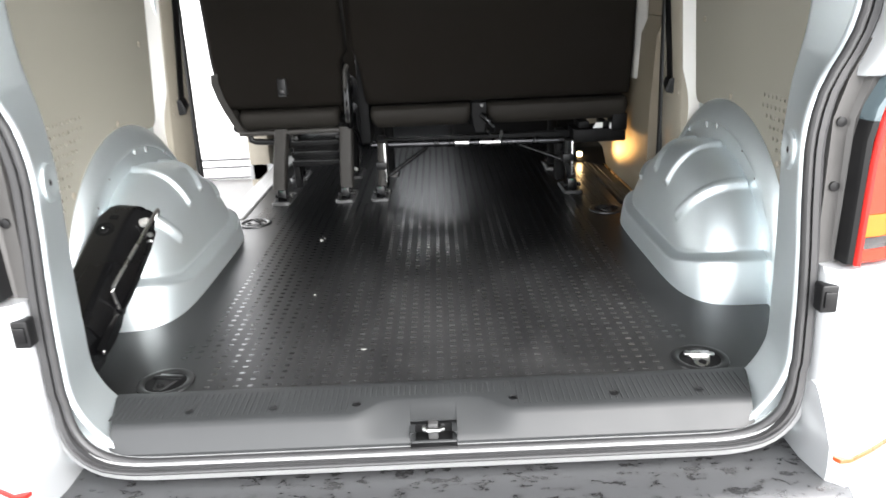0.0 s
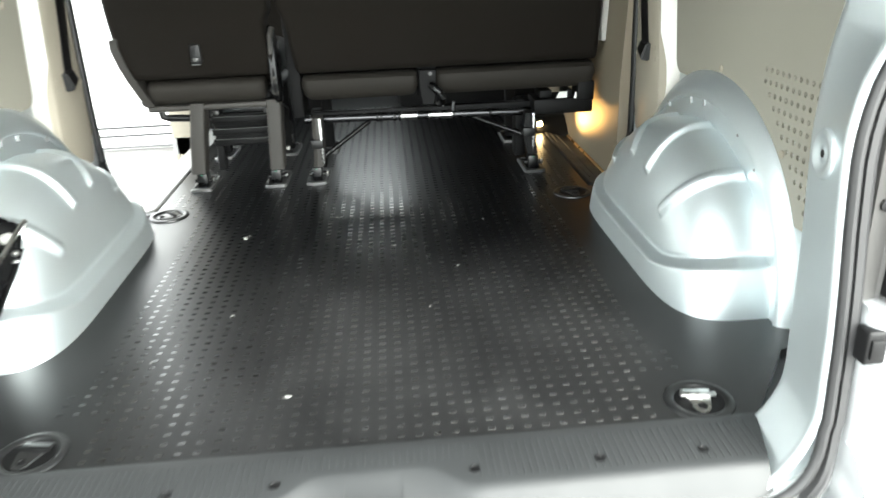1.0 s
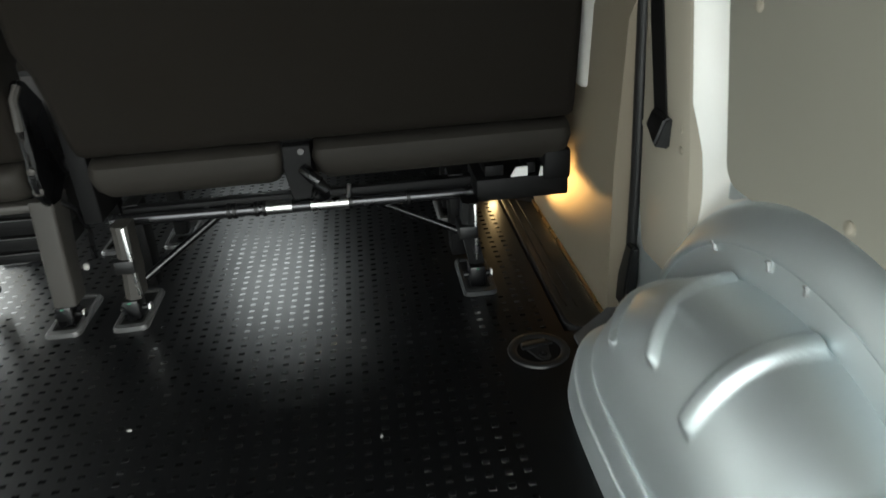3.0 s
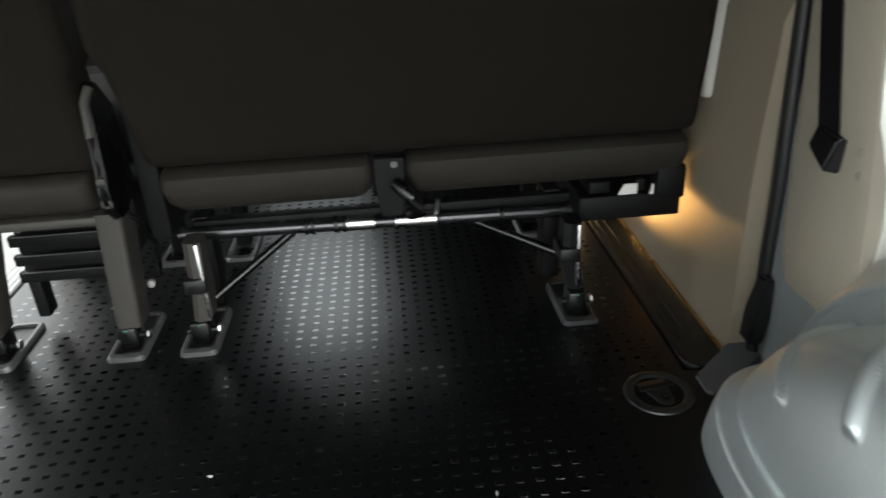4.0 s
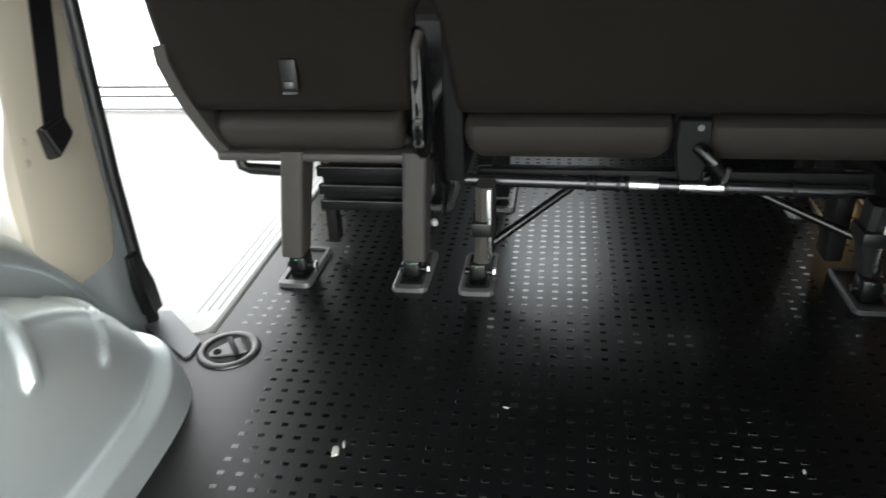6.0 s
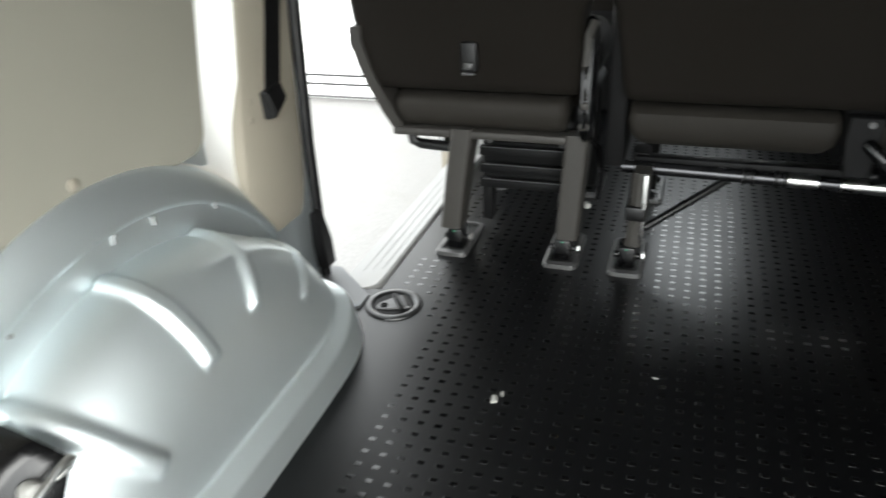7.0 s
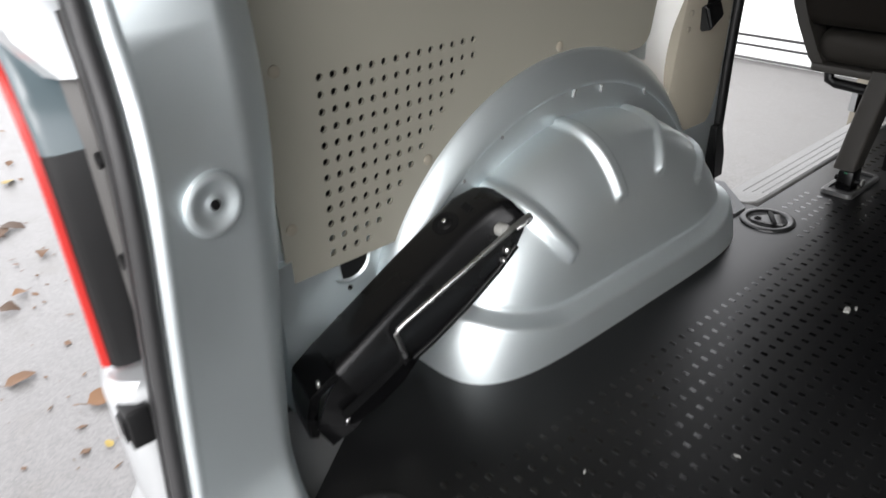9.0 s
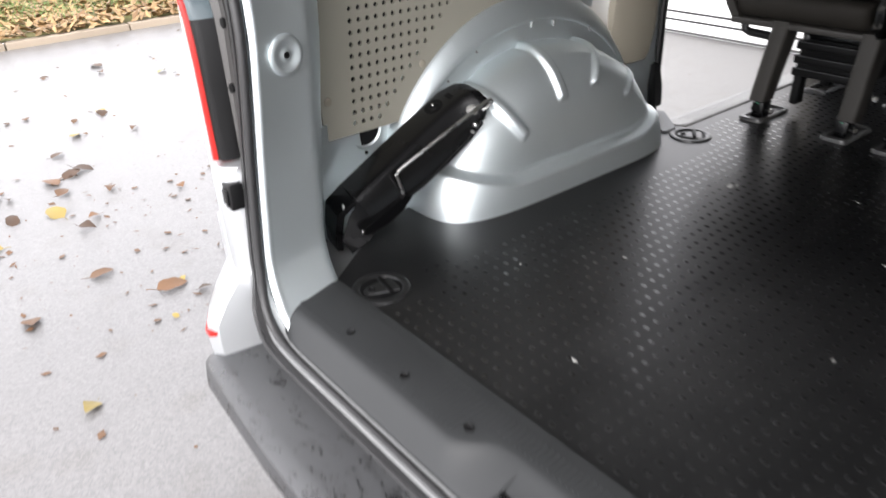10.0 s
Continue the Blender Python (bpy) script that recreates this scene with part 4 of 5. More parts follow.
def build_tail_light(side):
    s = side
    lamp = thing("tail_light", "red tail light with an amber band and black housing", "tail light", "tail lights")
    def inner(z):
        return float(np.interp(z, (0.268, 0.47, 0.52, 0.57, 0.64), (0.684, 0.687, 0.696, 0.722, 0.79)))
    for name, mat_, zs, lab in (("housing", BLACK, (0.268, 0.276, 0.40, 0.47, 0.50), ""), ("upper_housing", HAZE, (0.5005, 0.52, 0.545, 0.57, 0.60, 0.64), "milky blue grey upper housing")):
      bm = bmesh.new()
      loft(bm, [[(s * inner(z), 0.05, z), (s * (inner(z) + 0.002), -0.012, z), (s * (inner(z) + 0.006), -0.020, z), (s * (inner(z) + 0.0135), -0.0235, z), (s * (inner(z) + 0.0175), -0.004, z), (s * (inner(z) + 0.030), 0.05, z)] for z in zs])
      part(name, bm, mat_, lamp, lab)
    def lens(name, mat_, z0, z1, lab):
        bm = bmesh.new()
        rr = []
        for k in range(7):
            z = z0 + (z1 - z0) * k / 6
            xi = inner(z) + 0.0155
            outer = [xi + (0.935 - xi) * q / 6 for q in range(7)]
            rr.append([(s * xi, sweep_y(xi, 0.0), z)] + [(s * x, sweep_y(x, -0.028 if q else -0.022), z) for q, x in enumerate(outer)] + [(s * 0.947, sweep_y(0.935, 0.02), z), (s * 0.93, sweep_y(0.93, 0.03), z)])
        loft(bm, rr)
        part(name, bm, mat_, lamp, lab)
    lens("lower_lens", RED, 0.270, 0.291, "red lens")
    lens("reverse_lens", CLEAR, 0.292, 0.312, "clear reversing lens")
    lens("amber_lens", AMBER, 0.313, 0.350, "amber indicator lens")
    lens("brake_lens", RED, 0.351, 0.635, "large red brake lens")
    bm = bmesh.new()
    loft(bm, [[(s * (inner(z) + 0.0130), -0.022, z), (s * (inner(z) + 0.0135), -0.0265, z), (s * (inner(z) + 0.0165), -0.030, z), (s * (inner(z) + 0.0215), -0.0305, z), (s * (inner(z) + 0.0215), -0.022, z)] for z in (0.268, 0.36, 0.44, 0.50, 0.54, 0.57, 0.60, 0.63)])
    part("edge_rim", bm, REDREF, lamp, "red edge of the lens")
    # ribbed reflector behind the lens
    bm = bmesh.new()
    for k in range(8):
        z = 0.272 + 0.0405 * k
        xi = inner(z) + 0.03
        loft(bm, [[(s * x, sweep_y(x, 0.006), z), (s * x, sweep_y(x, 0.012), z + 0.02), (s * x, sweep_y(x, 0.006), z + 0.040), (s * x, sweep_y(x, 0.03), z + 0.02)] for x in (xi, 0.80, 0.86, 0.93)])
    part("reflector", bm, STEEL, lamp)
    # set a little into the corner
    lamp.location = (0, 0.019, 0)


def build_corner(side):
    """The outer corner below the tail light, with the rubber stop."""
    s = side
    cor = thing("rear_corner", "silver painted outer corner panel below the tail light", "body panel", "rear corner panels", kind="structure")
    bm = bmesh.new()
    rings = []
    for z, y in ((-0.40, 0.0), (-0.10, 0.0), (0.0, -0.014), (0.15, -0.018), (0.250, -0.020), (0.262, -0.012)):
        xs = (0.668, 0.676, 0.69, 0.72, 0.78, 0.84, 0.90, 0.93)
        rings.append([(s * 0.656, 0.05, z), (s * 0.658, y + 0.022, z)] + [(s * x, sweep_y(x, y + (0.010, 0.003, 0, 0, 0, 0, 0, 0)[q]), z) for q, x in enumerate(xs)] + [(s * 0.947, sweep_y(0.93, y + 0.03), z), (s * 0.947, 0.25, z), (s * 0.92, 0.25, z)])
    loft(bm, rings)
    part("corner_skin", bm, BODY, cor)
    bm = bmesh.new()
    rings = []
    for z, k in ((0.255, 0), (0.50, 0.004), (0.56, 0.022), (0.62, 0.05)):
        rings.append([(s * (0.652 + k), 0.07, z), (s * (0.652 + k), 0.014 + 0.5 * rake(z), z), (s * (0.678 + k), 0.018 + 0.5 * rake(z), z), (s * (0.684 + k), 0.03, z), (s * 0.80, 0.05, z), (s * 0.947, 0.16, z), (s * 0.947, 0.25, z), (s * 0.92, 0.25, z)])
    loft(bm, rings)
    part("lamp_recess", bm, RECESS_SHADE, cor)
    bm = bmesh.new()
    rings = []
    for z, k, y in ((0.565, 0.025, 0.020), (0.60, 0.040, -0.004), (0.65, 0.060, -0.018), (0.80, 0.078, 0.0), (1.32, 0.05, 0.06)):
        rings.append([(s * (0.655 + k), 0.068, z), (s * (0.655 + k), y + 0.03, z), (s * (0.668 + k), y + 0.008, z), (s * (0.69 + k), y, z), (s * 0.84, sweep_y(0.84, y), z), (s * 0.92, sweep_y(0.92, y), z), (s * 0.947, sweep_y(0.93, y + 0.03), z), (s * 0.947, 0.25, z), (s * 0.92, 0.25, z)])
    loft(bm, rings)
    part("upper_skin", bm, BODY, cor)
    for z in (0.392, 0.495):
        bm = bmesh.new()
        ring_mesh(bm, (s * 0.669, 0.014 + 0.5 * rake(z), z), (0, -1, 0), [(0.008, -0.002), (0.008, 0.003), (0.003, 0.004)], 12)
        part("plug", bm, BLACK, cor)
    stop = thing("rubber_stop", "black rubber tailgate stop on the body corner", "rubber buffer", "rubber stops")
    part("stop_body", boxed(min(s * 0.648, s * 0.676), max(s * 0.648, s * 0.676), -0.016, 0.010, 0.190, 0.238, 0.003, 3), BLACK, stop)
    part("stop_pad", boxed(min(s * 0.652, s * 0.672), max(s * 0.652, s * 0.672), -0.020, -0.015, 0.200, 0.228, 0.002, 2), GLOSS, stop)
    # the folded corner of the bumper cover
    wing = thing("bumper_corner", "silver painted bumper corner with a slanted fold", "bumper corner", "bumper corners", kind="structure")
    bm = bmesh.new()
    rings = []
    for x, dy, k in ((0.648, 0.0, 0.15), (0.660, 0.0, 0.85), (0.69, 0.004, 1.0), (0.74, 0.03, 1.0), (0.82, 0.08, 1.0), (0.90, 0.14, 1.0), (0.95, 0.20, 0.95)):
        base = ((-0.080, -0.20), (-0.092, -0.10), (-0.095, -0.06), (-0.093, -0.025), (-0.066, 0.012), (-0.034, 0.045), (-0.020, 0.056))
        rings.append([(s * x, 0.06, -0.20)] + [(s * x, y * k + dy, z if k > 0.5 else z * 0.6 - 0.02) for y, z in base] + [(s * x, 0.06, 0.056)])
    loft(bm, rings)
    part("fold", bm, BODY, wing)
    bm = bmesh.new()
    loft(bm, [[(s * x, -0.0985 + dy, -0.046), (s * x, -0.0985 + dy, -0.039), (s * x, -0.088 + dy, -0.039), (s * x, -0.088 + dy, -0.046)] for x, dy in ((0.666, 0.012), (0.672, 0.003), (0.69, 0.004), (0.74, 0.03), (0.82, 0.08), (0.90, 0.14))])
    part("reflector_strip", bm, REDREF if s < 0 else ORANGE, wing, "narrow reflector strip")


def build_bumper():
    bump = thing("bumper", "black plastic rear bumper step wet with streaks of rain", "bumper")
    bm = bmesh.new()
    rings = []
    for x in (-0.70, -0.693, -0.66, -0.4, 0.0, 0.4, 0.66, 0.693, 0.70):
        sh = 0.0 if abs(x) < 0.68 else 0.006 + (abs(x) - 0.69) * 0.4
        bow = 0.030 * (1 - (x / 0.7) ** 2)
        rings.append([(x, 0.045, -0.088 - sh), (x, -0.08 - bow, -0.090 - sh), (x, -0.105 - bow + sh, -0.094 - sh), (x, -0.114 - bow + sh, -0.103 - sh), (x, -0.118 - bow + sh, -0.14), (x, 0.045, -0.14)])
    loft(bm, rings)
    part("step_pad", bm, wet_plastic(), bump)
    bm = bmesh.new()
    rings = []
    for x in (-0.95, -0.90, -0.7, -0.4, 0, 0.4, 0.7, 0.9, 0.95):
        bow = 0.03 * (1 - (x / 0.95) ** 2)
        tuck = 0.7 * max(0, abs(x) - 0.66)
        rings.append([(x, 0.25, -0.141), (x, -0.045 - bow + tuck, -0.141), (x, -0.055 - bow + tuck, -0.20), (x, -0.05 - bow + tuck, -0.38), (x, 0.25, -0.40)])
    loft(bm, rings)
    part("bumper_cover", bm, BODY, bump)


def wet_plastic():
    """Black plastic under a broken film of water: darker and glossier where it stands."""
    m = bpy.data.materials.new("wet_bumper_plastic")
    m.use_nodes = True
    n, l = m.node_tree.nodes, m.node_tree.links
    b = n["Principled BSDF"]
    co, mp = n.new("ShaderNodeTexCoord"), n.new("ShaderNodeMapping")
    mp.inputs["Scale"].default_value = (24, 42, 24)
    l.new(co.outputs["Object"], mp.inputs["Vector"])
    nz, ramp = n.new("ShaderNodeTexNoise"), n.new("ShaderNodeValToRGB")
    nz.inputs["Scale"].default_value, nz.inputs["Detail"].default_value, nz.inputs["Distortion"].default_value = 1.1, 12, 0.35
    nz.inputs["Roughness"].default_value = 0.68
    l.new(mp.outputs[0], nz.inputs["Vector"])
    b.inputs["Specular IOR Level"].default_value = 0.7
    ramp.color_ramp.elements[0].position, ramp.color_ramp.elements[1].position = 0.40, 0.48
    l.new(nz.outputs["Fac"], ramp.inputs[0])
    mix = n.new("ShaderNodeMix")
    mix.data_type = "RGBA"
    mix.inputs[6].default_value, mix.inputs[7].default_value = (0.015, 0.015, 0.0155, 1), (0.040, 0.041, 0.043, 1)
    l.new(ramp.outputs[0], mix.inputs[0])
    l.new(mix.outputs[2], b.inputs["Base Color"])
    rr = n.new("ShaderNodeMapRange")
    rr.inputs["To Min"].default_value, rr.inputs["To Max"].default_value = 0.26, 0.44
    l.new(ramp.outputs[0], rr.inputs["Value"])
    l.new(rr.outputs[0], b.inputs["Roughness"])
    fine, bp = n.new("ShaderNodeTexNoise"), n.new("ShaderNodeBump")
    fine.inputs["Scale"].default_value = 500
    l.new(co.outputs["Object"], fine.inputs["Vector"])
    bp.inputs["Strength"].default_value, bp.inputs["Distance"].default_value = 0.25, 0.001
    l.new(fine.outputs["Fac"], bp.inputs["Height"])
    l.new(bp.outputs[0], b.inputs["Normal"])
    return m


def build_shell():
    """Roof, raised tailgate, door steps and the cab that close the van."""
    tagged(part("ceiling", boxed(-0.93, 0.93, 0.0, 2.98, 1.32, 1.38), CEIL), "pale headliner under the van roof", "ceiling", kind="structure")
    gate = bmesh.new()
    prism(gate, [(0.0, 1.36), (-1.05, 1.62), (-1.05, 1.66), (0.0, 1.42)], "x", -0.78, 0.78)
    tagged(part("tailgate", gate, BODY), "raised silver tailgate above the opening", "tailgate", kind="structure")
    # front end, out of view: dash, screen frame and pane set to trim the light
    cab = thing("cab_front", "unseen dark dashboard and screen frame that trim the light from ahead", "dashboard", kind="structure")
    part("dashboard", boxed(-0.9, 0.9, 3.6, 3.95, -0.05, 0.79, 0.05, 3), DARK, cab)
    part("screen_header", boxed(-0.93, 0.93, 2.93, 3.03, 1.27, 1.35, 0.02), CEIL, cab)
    bm = bmesh.new()
    bm.faces.new([bm.verts.new(p) for p in ((-0.84, 2.99, 1.29), (0.84, 2.99, 1.29), (0.84, 3.90, 0.44), (-0.84, 3.90, 0.44))])
    pane = part("windscreen", bm, SCREEN, cab, "lightly tinted windscreen", smooth=False)
    pane.visible_shadow = False
    for s in (-1, 1):
        bm = bmesh.new()
        loft(bm, [[(s * 0.84, y, z), (s * 0.93, y, z), (s * 0.93, y + 0.09, z + 0.03), (s * 0.84, y + 0.09, z + 0.03)] for y, z in ((3.85, 0.42), (2.98, 1.29))])
        part("screen_pillar", bm, TRIM, cab)
        wall = thing("front_wall", "beige door trim beside the cab seats", "door", kind="structure")
        part("door_trim", boxed(min(s * 0.86, s * 0.93), max(s * 0.86, s * 0.93), 2.62, 3.9, -0.38, 0.55, 0.01), TRIM, wall)
        part("pillar_trim", boxed(min(s * 0.82, s * 0.93), max(s * 0.82, s * 0.93), 2.50, 2.66, -0.38, 1.32, 0.02), TRIM, wall)
        # unseen seats, made wide and tall to block the screen's light beside the gap
        seat = thing("cab_seat", "unseen dark cab seat, widened to block light from the windscreen", "seat", "cab seats")
        x0, x1 = (-0.815, -0.25) if s < 0 else (0.10, 0.815)
        part("backrest", boxed(x0, x1, 2.62, 2.76, 0.30, 1.12, 0.05, 3), CLOTH, seat)
        part("headrest", boxed(x0 + 0.01, x1 - 0.01, 2.64, 2.74, 1.10, 1.315, 0.03, 3), CLOTH, seat)
        part("base", boxed(x0, x1, 2.62, 3.15, 0.0, 0.36, 0.03, 2), DARK, seat)
    # the steps in the side doorways: a smooth tread with fine toothed grooves
    for s, nm in ((-1, "door_step_left"), (1, "door_step_right")):
        st = thing(nm, "pale grey plastic step tread in the open side doorway" if s < 0 else "black plastic step tread under the closed sliding door", "door step", kind="structure")
        bm = bmesh.new()
        rings = []
        for y, k in ((1.338, 0.062), (1.341, 0.040), (1.348, 0.020), (1.362, 0.004), (1.385, 0.0), (2.495, 0.0), (2.50, 0.0)):
            a = 0.664 + k * 0.5
            b = 0.772 - k * 0.4
            rings.append([(s * a, y, -0.006), (s * (a + 0.004), y, 0.0015), (s * (a + 0.010), y, 0.003), (s * (a + 0.018), y, -0.001), (s * (b - 0.012), y, -0.018), (s * (b - 0.004), y, -0.0195), (s * b, y, -0.026), (s * (b + 0.006), y, -0.060), (s * (b + 0.016), y, -0.36), (s * (b - 0.06), y, -0.36), (s * a, y, -0.08)])
        loft(bm, rings)
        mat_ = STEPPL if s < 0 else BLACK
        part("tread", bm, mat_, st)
        high, last = (0.0009, 2.30) if s < 0 else (0.0022, 2.02)
        for x in (0.693, 0.716, 0.739) if s < 0 else (0.672, 0.691, 0.714):
            z = -0.001 - (x - 0.682) * 0.217
            bm = bmesh.new()
            loft(bm, [[(s * (x - 0.0030), y, z - 0.001), (s * (x - 0.0012), y, z + high), (s * (x + 0.0012), y, z + high - 0.0002), (s * (x + 0.0030), y, z - 0.0014)] for y in (1.43, last)])
            y = 1.44
            while y < last - 0.02:
                loft(bm, [[(s * (x + 0.001), y + d, z), (s * (x + 0.0065), y + d * 0.4, z - 0.0014), (s * (x + 0.001), y + d, z - 0.004)] for d in (-0.004, 0.004)])
                y += 0.022
            part("grip_rib", bm, mat_, st)
        if s > 0:
            bm = bmesh.new()
            prism(bm, [(1.995, -0.06), (2.008, -0.020), (2.034, 0.012), (2.078, 0.050), (2.100, 0.058), (2.50, 0.060), (2.50, -0.06)], "x", 0.636, 0.768)
            bmesh.ops.bevel(bm, geom=bm.edges[:], offset=0.004, segments=2, affect="EDGES")
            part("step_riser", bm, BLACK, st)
    # the closed door on the other side
    door = thing("sliding_door", "closed sliding door with plain beige inner trim", "sliding door", kind="structure")
    bm = bmesh.new()
    rings = []
    for y in (1.392, 1.40, 2.48, 2.49):
        rings.append([(0.768, y, -0.080), (0.764, y, -0.012), (0.762, y, 0.05), (0.762, y, 0.3), (0.775, y, 0.56), (0.80, y, 0.62), (0.93, y, 0.62), (0.93, y, -0.36), (0.79, y, -0.36)])
    loft(bm, rings)
    part("door_trim", bm, DOORTRIM, door)
    part("upper_trim", boxed(0.80, 0.93, 1.392, 2.49, 0.62, 1.32, 0.01), DOORTRIM, door)
    # added pale panel that paints the daylit wedge on the door trim
    part("lit_panel", boxed(0.752, 0.80, 1.58, 2.47, 0.40, 1.25, 0.012, 3), LIT_TRIM, door, "pale panel standing in for daylight on the upper door trim")
    # the strip's gold is the step lamp's light put into its colour
    part("edge_strip", boxed(0.7565, 0.7625, 1.40, 2.24, -0.024, -0.010, 0.002), LAMPLIT, door, "thin edge strip with the lamp's gold light painted in")
    # the step lamp that shines on the trim
    lamp = thing("step_lamp", "small lit warm step lamp at the foot of the door", "lamp")
    part("lens", boxed(0.643, 0.664, 2.042, 2.068, 0.022, 0.041, 0.005), LAMP, lamp)
    part("bezel", boxed(0.638, 0.670, 2.050, 2.075, 0.017, 0.046, 0.003), BLACK, lamp)
    bulb = new("step_lamp_bulb", bpy.data.lights.new("step_lamp_bulb", "SPOT"))
    bulb.data.energy, bulb.data.color, bulb.data.shadow_soft_size = 2.3, (1.0, 0.5, 0.14), 0.03
    bulb.data.spot_size, bulb.data.spot_blend = radians(30), 1.0
    bulb.matrix_world = look((0.657, 2.026, 0.036), (0.762, 1.78, 0.125))


build_shell()
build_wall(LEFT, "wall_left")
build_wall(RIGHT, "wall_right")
build_rear_pillar(LEFT, "rear_pillar_left")
build_rear_pillar(RIGHT, "rear_pillar_right")
build_side_panel(LEFT, "side_panel_left")
build_side_panel(RIGHT, "side_panel_right")
build_mid_pillar(LEFT, "mid_pillar_left")
build_mid_pillar(RIGHT, "mid_pillar_right")
build_belt(LEFT)
build_belt(RIGHT)
build_seal()
build_corner(LEFT)
build_corner(RIGHT)
build_tail_light(LEFT)
build_tail_light(RIGHT)
build_bumper()


# ---- the second row of seats ----
def lean(z):
    return 1.567 - 0.20 * (z - 0.30)


def cushion(bm, levels, thick, bulge=0.006, r=0.022):
    """A padded slab from levels of (z, x0, x1), leaning with the backrest."""
    rings = []
    for z, x0, x1, inset in levels:
        y = lean(z) + inset
        pts = []
        for px, py in rounded(x0, x1, y, y + thick, min(r, thick * 0.45), 5):
            u = (px - x0) / (x1 - x0)
            pts.append((px, py - (bulge * math.sin(math.pi * u) if py < y + thick / 2 else 0), z))
        rings.append(pts)
    return loft(bm, rings)


def seat_foot(x, y0, parent, grey=GREYPL):
    """A floor fixing: a metal frame round a dark well with its catch."""
    foot = part("foot_frame", u_frame(x, y0), grey, parent, "grey metal floor frame")
    part("foot_well", boxed(x - 0.026, x + 0.026, y0 + 0.012, y0 + 0.16, 0.0, 0.004, 0.001, 1), BLACK, parent)
    bm = boxed(x - 0.017, x + 0.017, y0 + 0.035, y0 + 0.085, 0.003, 0.050, 0.005, 2)
    rod(bm, (x - 0.028, y0 + 0.06, 0.022), (x + 0.028, y0 + 0.06, 0.022), 0.007, n=10)
    part("foot_catch", bm, GLOSS, parent)
    part("lock_marker", boxed(x - 0.0035, x + 0.0035, y0 + 0.0335, y0 + 0.036, 0.0445, 0.0472, 0.0008, 1), GREEN, parent, "small green lock marker")
    bm = bmesh.new()
    ring_mesh(bm, (x + 0.030, y0 + 0.06, 0.022), (1, 0, 0), [(0.010, 0), (0.010, 0.004), (0.006, 0.006)], 6)
    part("nut", bm, STEEL, parent)


def u_frame(x, y0, w=0.036, length=0.165):
    bm = bmesh.new()
    out = rounded(x - w, x + w, y0, y0 + length, 0.014, 4)
    inn = rounded(x - w + 0.011, x + w - 0.011, y0 + 0.016, y0 + length - 0.008, 0.008, 4)
    lo = [bm.verts.new((a, b, 0.0)) for a, b in out]
    mid = [bm.verts.new((a, b, 0.006)) for a, b in out]
    top = [bm.verts.new((a * 0.88 + x * 0.12, b, 0.010)) for a, b in out]
    hi = [bm.verts.new((a, b, 0.010)) for a, b in inn]
    bot = [bm.verts.new((a, b, 0.002)) for a, b in inn]
    n = len(out)
    for p, q in ((lo, mid), (mid, top), (top, hi), (hi, bot)):
        for k in range(n):
            bm.faces.new((p[k], p[(k + 1) % n], q[(k + 1) % n], q[k]))
    return bm


def leg_cover(x_top, x_low, parent):
    """A tapered plastic clad leg with a slanted top."""
    bm = bmesh.new()
    rings = []
    for z, f in ((0.050, 0), (0.056, 0), (0.16, 0.45), (0.262, 0.95), (0.278, 1)):
        x = x_low + (x_top - x_low) * f
        y0 = 1.553 + 0.004 * f
        w = 0.0235
        d = 0.062 + 0.018 * f
        rings.append([(px, py, z + (0.0 if z < 0.26 else (py - y0) * -0.05)) for px, py in rounded(x - w, x + w, y0, y0 + d, 0.008, 3)])
    loft(bm, rings)
    return part("leg_cover", bm, COVER, parent, "dark grey plastic leg cover")


